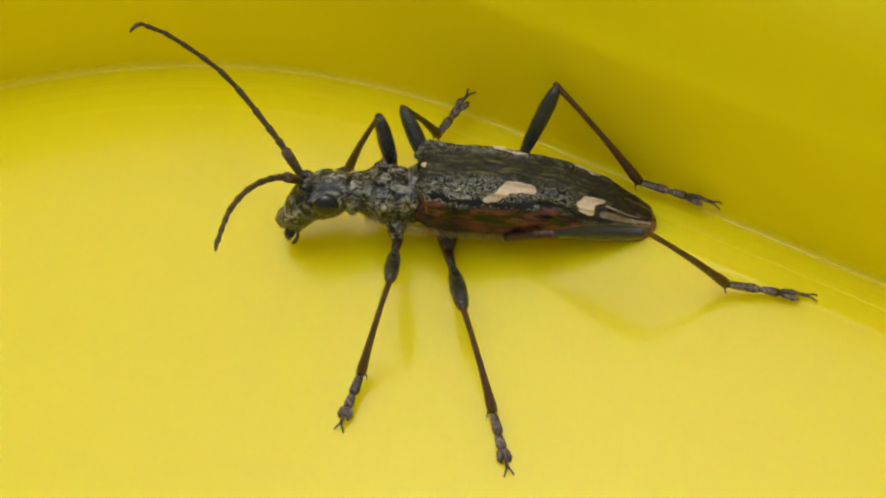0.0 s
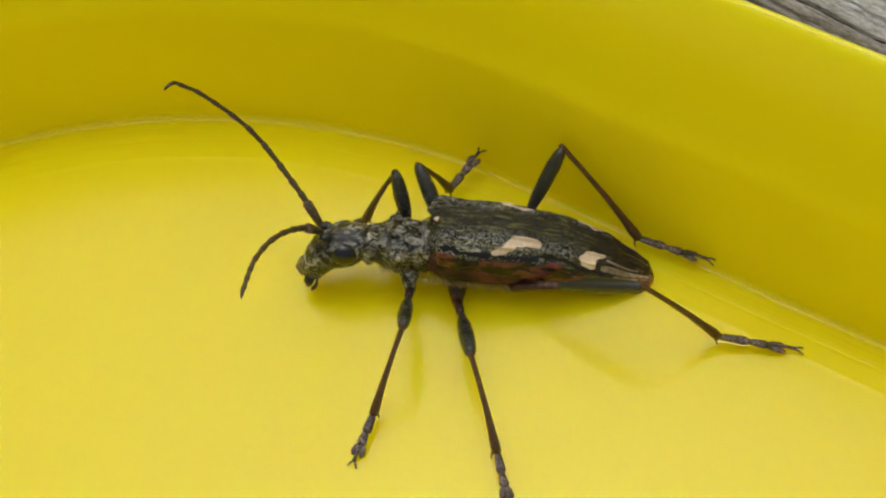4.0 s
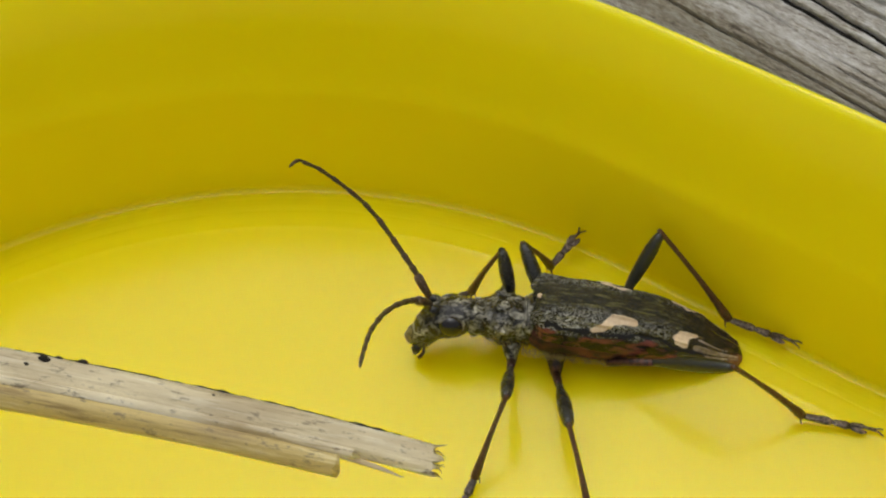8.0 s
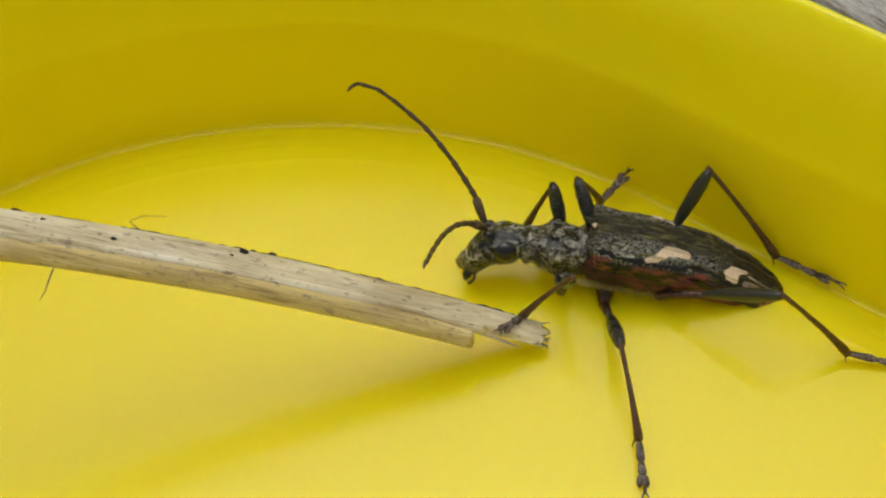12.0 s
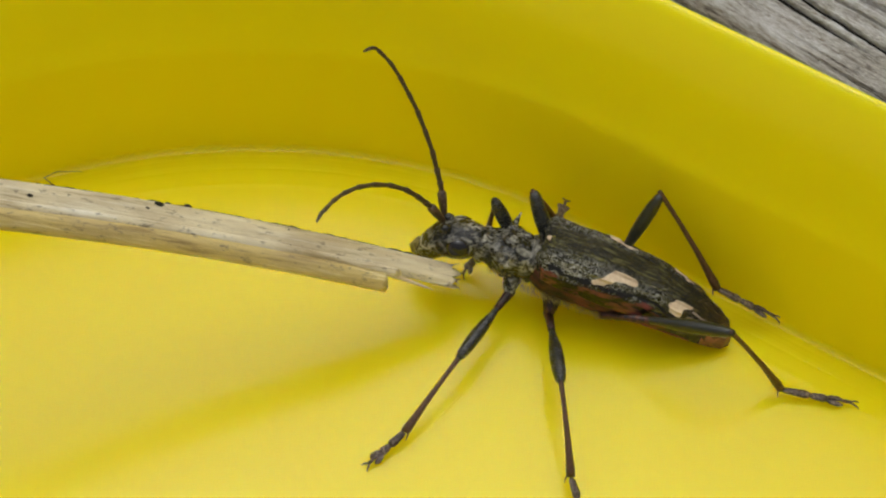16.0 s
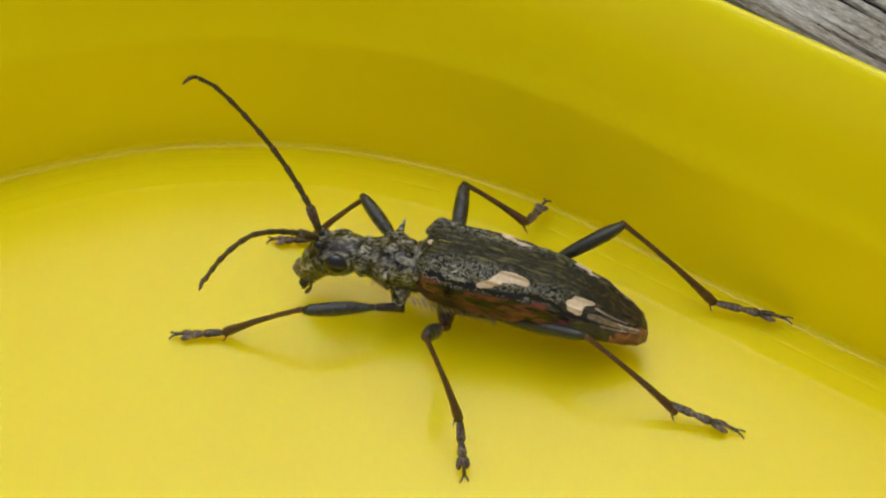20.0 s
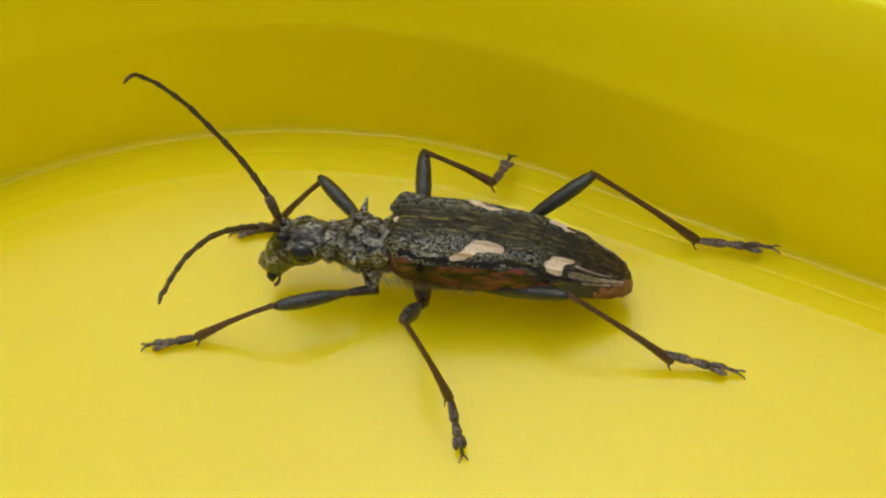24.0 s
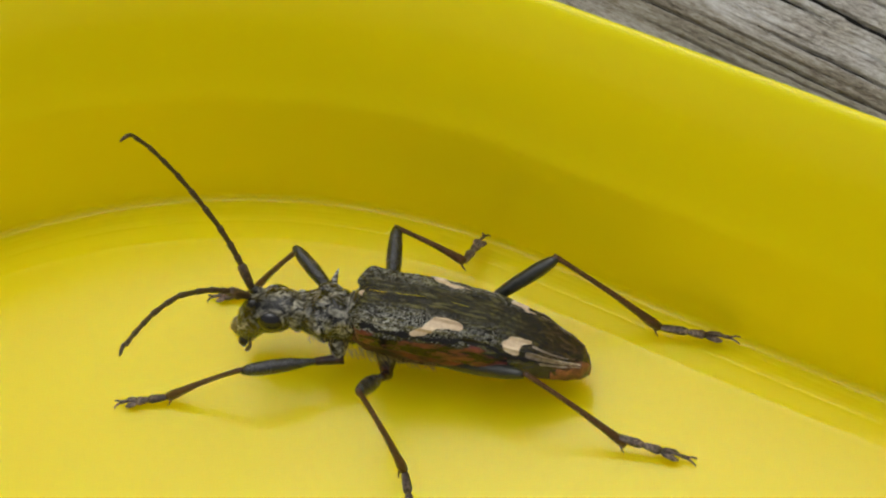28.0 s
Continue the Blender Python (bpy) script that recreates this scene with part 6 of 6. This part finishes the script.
    walk(antennae["L", 7], [
        (0.0, bone(8.57, 6.17, 3.63, 8.71, 7.22, 3.88)), (10.3, bone(8.57, 6.17, 3.63, 8.71, 7.22, 3.88)), (11.0, bone(8.94, 6.51, 3.24, 9.13, 7.61, 3.43)), (12.0, bone(8.57, 6.17, 3.68, 8.82, 7.18, 3.99)),
        (12.5, bone(8.62, 4.89, 4.80, 8.88, 5.95, 4.98)), (14.5, bone(8.66, 5.88, 3.99, 8.87, 6.90, 4.33)), (15.5, bone(8.86, 5.88, 3.82, 9.09, 6.91, 4.13)),
        (16.0, bone(10.58, 3.75, 4.39, 11.16, 4.67, 4.52)), (16.5, bone(10.62, 2.77, 5.15, 11.29, 3.61, 5.33)), (17.0, bone(12.32, 2.04, 2.13, 13.18, 2.73, 2.00)),
        (17.2, bone(12.00, 2.56, 2.78, 12.84, 3.26, 2.73)), (17.5, bone(11.31, 4.15, 2.95, 11.95, 5.05, 2.98)), (18.0, bone(7.95, 6.32, 3.86, 8.05, 7.39, 4.13)),
        (20.0, bone(8.60, 5.90, 4.04, 8.78, 6.95, 4.32)), (22.0, bone(8.60, 5.90, 4.04, 8.78, 6.95, 4.32)), (25.0, bone(8.77, 5.71, 4.19, 8.93, 6.76, 4.48)),
        (28.0, bone(8.60, 5.61, 4.42, 8.78, 6.65, 4.73)),
    ])
    walk(antennae["L", 8], [
        (0.0, bone(8.71, 7.22, 3.88, 8.80, 8.17, 4.14)), (10.3, bone(8.71, 7.22, 3.88, 8.80, 8.17, 4.14)), (11.0, bone(9.13, 7.61, 3.43, 9.27, 8.61, 3.63)), (12.0, bone(8.82, 7.18, 3.99, 8.99, 8.09, 4.31)),
        (12.5, bone(8.88, 5.95, 4.98, 9.06, 6.90, 5.16)), (14.5, bone(8.87, 6.90, 4.33, 9.05, 7.80, 4.68)), (15.5, bone(9.09, 6.91, 4.13, 9.25, 7.83, 4.44)),
        (16.0, bone(11.16, 4.67, 4.52, 11.55, 5.57, 4.59)), (16.5, bone(11.29, 3.61, 5.33, 11.80, 4.44, 5.44)), (17.0, bone(13.18, 2.73, 2.00, 13.85, 3.43, 1.86)),
        (17.2, bone(12.84, 3.26, 2.73, 13.50, 3.99, 2.65)), (17.5, bone(11.95, 5.05, 2.98, 12.35, 5.94, 2.87)), (18.0, bone(8.05, 7.39, 4.13, 8.11, 8.33, 4.39)),
        (20.0, bone(8.78, 6.95, 4.32, 8.85, 7.89, 4.58)), (22.0, bone(8.78, 6.95, 4.32, 8.85, 7.89, 4.58)), (25.0, bone(8.93, 6.76, 4.48, 9.05, 7.69, 4.77)),
        (28.0, bone(8.78, 6.65, 4.73, 8.89, 7.58, 5.04)),
    ])
    walk(antennae["L", 9], [
        (0.0, bone(8.80, 8.17, 4.14, 8.86, 9.06, 4.39)), (10.3, bone(8.80, 8.17, 4.14, 8.86, 9.06, 4.39)), (11.0, bone(9.27, 8.61, 3.63, 9.39, 9.55, 3.83)), (12.0, bone(8.99, 8.09, 4.31, 9.15, 8.96, 4.62)),
        (12.5, bone(9.06, 6.90, 5.16, 9.15, 7.82, 5.32)), (14.5, bone(9.05, 7.80, 4.68, 9.18, 8.66, 5.02)), (15.5, bone(9.25, 7.83, 4.44, 9.40, 8.69, 4.75)),
        (16.0, bone(11.55, 5.57, 4.59, 11.81, 6.46, 4.62)), (16.5, bone(11.80, 4.44, 5.44, 12.13, 5.32, 5.44)), (17.0, bone(13.85, 3.43, 1.86, 14.39, 4.17, 1.67)),
        (17.2, bone(13.50, 3.99, 2.65, 13.97, 4.78, 2.50)), (17.5, bone(12.35, 5.94, 2.87, 12.60, 6.83, 2.73)), (18.0, bone(8.11, 8.33, 4.39, 8.12, 9.23, 4.64)),
        (20.0, bone(8.85, 7.89, 4.58, 8.88, 8.79, 4.83)), (22.0, bone(8.85, 7.89, 4.58, 8.88, 8.79, 4.83)), (25.0, bone(9.05, 7.69, 4.77, 9.07, 8.59, 5.02)),
        (28.0, bone(8.89, 7.58, 5.04, 8.94, 8.47, 5.31)),
    ])
    walk(antennae["L", 10], [
        (0.0, bone(8.86, 9.06, 4.39, 8.90, 10.01, 4.66)), (10.3, bone(8.86, 9.06, 4.39, 8.90, 10.01, 4.66)), (11.0, bone(9.39, 9.55, 3.83, 9.48, 10.55, 4.04)), (12.0, bone(9.15, 8.96, 4.62, 9.31, 9.87, 4.96)),
        (12.5, bone(9.15, 7.82, 5.32, 9.24, 8.78, 5.49)), (14.5, bone(9.18, 8.66, 5.02, 9.32, 9.57, 5.38)), (15.5, bone(9.40, 8.69, 4.75, 9.57, 9.61, 5.07)),
        (16.0, bone(11.81, 6.46, 4.62, 11.98, 7.43, 4.63)), (16.5, bone(12.13, 5.32, 5.44, 12.38, 6.27, 5.41)), (17.0, bone(14.39, 4.17, 1.67, 14.74, 5.04, 1.37)),
        (17.2, bone(13.97, 4.78, 2.50, 14.29, 5.68, 2.26)), (17.5, bone(12.60, 6.83, 2.73, 12.76, 7.78, 2.51)), (18.0, bone(8.12, 9.23, 4.64, 8.12, 10.18, 4.90)),
        (20.0, bone(8.88, 8.79, 4.83, 8.85, 9.74, 5.08)), (22.0, bone(8.88, 8.79, 4.83, 8.85, 9.74, 5.08)), (25.0, bone(9.07, 8.59, 5.02, 9.07, 9.53, 5.29)),
        (28.0, bone(8.94, 8.47, 5.31, 8.91, 9.42, 5.57)),
    ])
    walk(head, [
        (0.0, pose(0.00306, 0, 0.00016, 0, 9, 0)),
        (15.5, pose(0.00306, 0, 0.00016, 0, 9, 0)),
        (16.0, pose(0.00306, 0, 0.00016, 0, 6, 0)),
        (16.5, pose(0.00306, 0, 0.00016, 0, 3, 0)),
        (17.0, pose(0.00306, 0, 0.00016, 0, -6, 0)),
        (17.2, pose(0.00306, 0, 0.00016, 0, -13, 0)),
        (17.5, pose(0.00306, 0, 0.00016, 0, -3, 0)),
        (18.0, pose(0.00306, 0, 0.00016, 0, 9, 0)),
        (28.0, pose(0.00306, 0, 0.00016, 0, 9, 0)),
    ])
    walk(straw, [
        (0.0, stem(-12.6, 54.1, 45.2, -20.7, 70.6, 53.1)),
        (5.5, stem(-12.6, 54.1, 45.2, -20.7, 70.6, 53.1)),
        (6.7, stem(12.4, 9.1, 25.2, 4.3, 25.6, 33.1)),
        (7.0, stem(14.8, 1.9, 23.9, 5.9, 18.3, 31.3)),
        (7.2, stem(20.3, 2.7, 20.1, 12.2, 19.2, 28.0)),
        (7.5, stem(19.9, 2.9, 20.1, 11.8, 19.4, 28.0)),
        (8.0, stem(15.6, -3.8, 17.7, 7.1, 12.6, 25.4)),
        (8.5, stem(23.6, -0.2, 12.2, 14.2, 15.9, 19.4)),
        (9.0, stem(15.1, -4.7, 18.5, 5.9, 10.8, 27.5)),
        (9.5, stem(19.8, -1.7, 7.7, 9.9, 12.9, 17.9)),
        (10.0, stem(21.6, -3.1, 3.8, 11.6, 11.6, 14.0)),
        (10.5, stem(23.8, 1.3, 3.8, 13.6, 15.9, 14.0)),
        (11.0, stem(22.0, -3.9, 2.6, 11.6, 11.2, 12.8)),
        (11.5, stem(25.1, -1.4, 2.0, 14.4, 13.3, 12.2)),
        (12.0, stem(26.0, 0.5, 0.9, 15.8, 15.6, 11.1)),
        (12.3, stem(28.1, 5.0, 2.6, 17.7, 19.6, 12.8)),
        (12.5, stem(27.0, 4.3, 2.1, 17.1, 19.0, 12.3)),
        (14.5, stem(20.6, 3.9, 5.0, 9.7, 18.3, 15.2)),
        (15.0, stem(25.3, 7.5, 5.8, 13.5, 21.4, 16.0)),
        (15.5, stem(24.0, 2.9, 2.2, 12.4, 17.2, 12.4)),
        (16.0, stem(28.4, 4.3, 3.5, 17.2, 18.9, 13.7)),
        (16.5, stem(29.3, 5.5, 3.6, 18.3, 20.2, 13.8)),
        (17.0, stem(25.9, 5.8, 1.0, 15.2, 20.4, 11.2)),
        (17.2, stem(25.5, 7.9, 2.5, 14.7, 22.3, 12.7)),
        (17.5, stem(22.5, 15.3, 12.8, 12.0, 30.2, 20.9)),
        (18.0, stem(24.4, 16.4, 14.2, 14.7, 32.8, 20.1)),
        (18.5, stem(24.0, 16.8, 18.6, 14.3, 33.3, 24.3)),
        (18.9, stem(23.2, 19.3, 26.0, 12.6, 35.5, 31.1)),
        (20.5, stem(3.2, 79.3, 46.0, -7.4, 95.5, 51.1)),
        (28.0, stem(3.2, 79.3, 46.0, -7.4, 95.5, 51.1)),
    ])


motions()
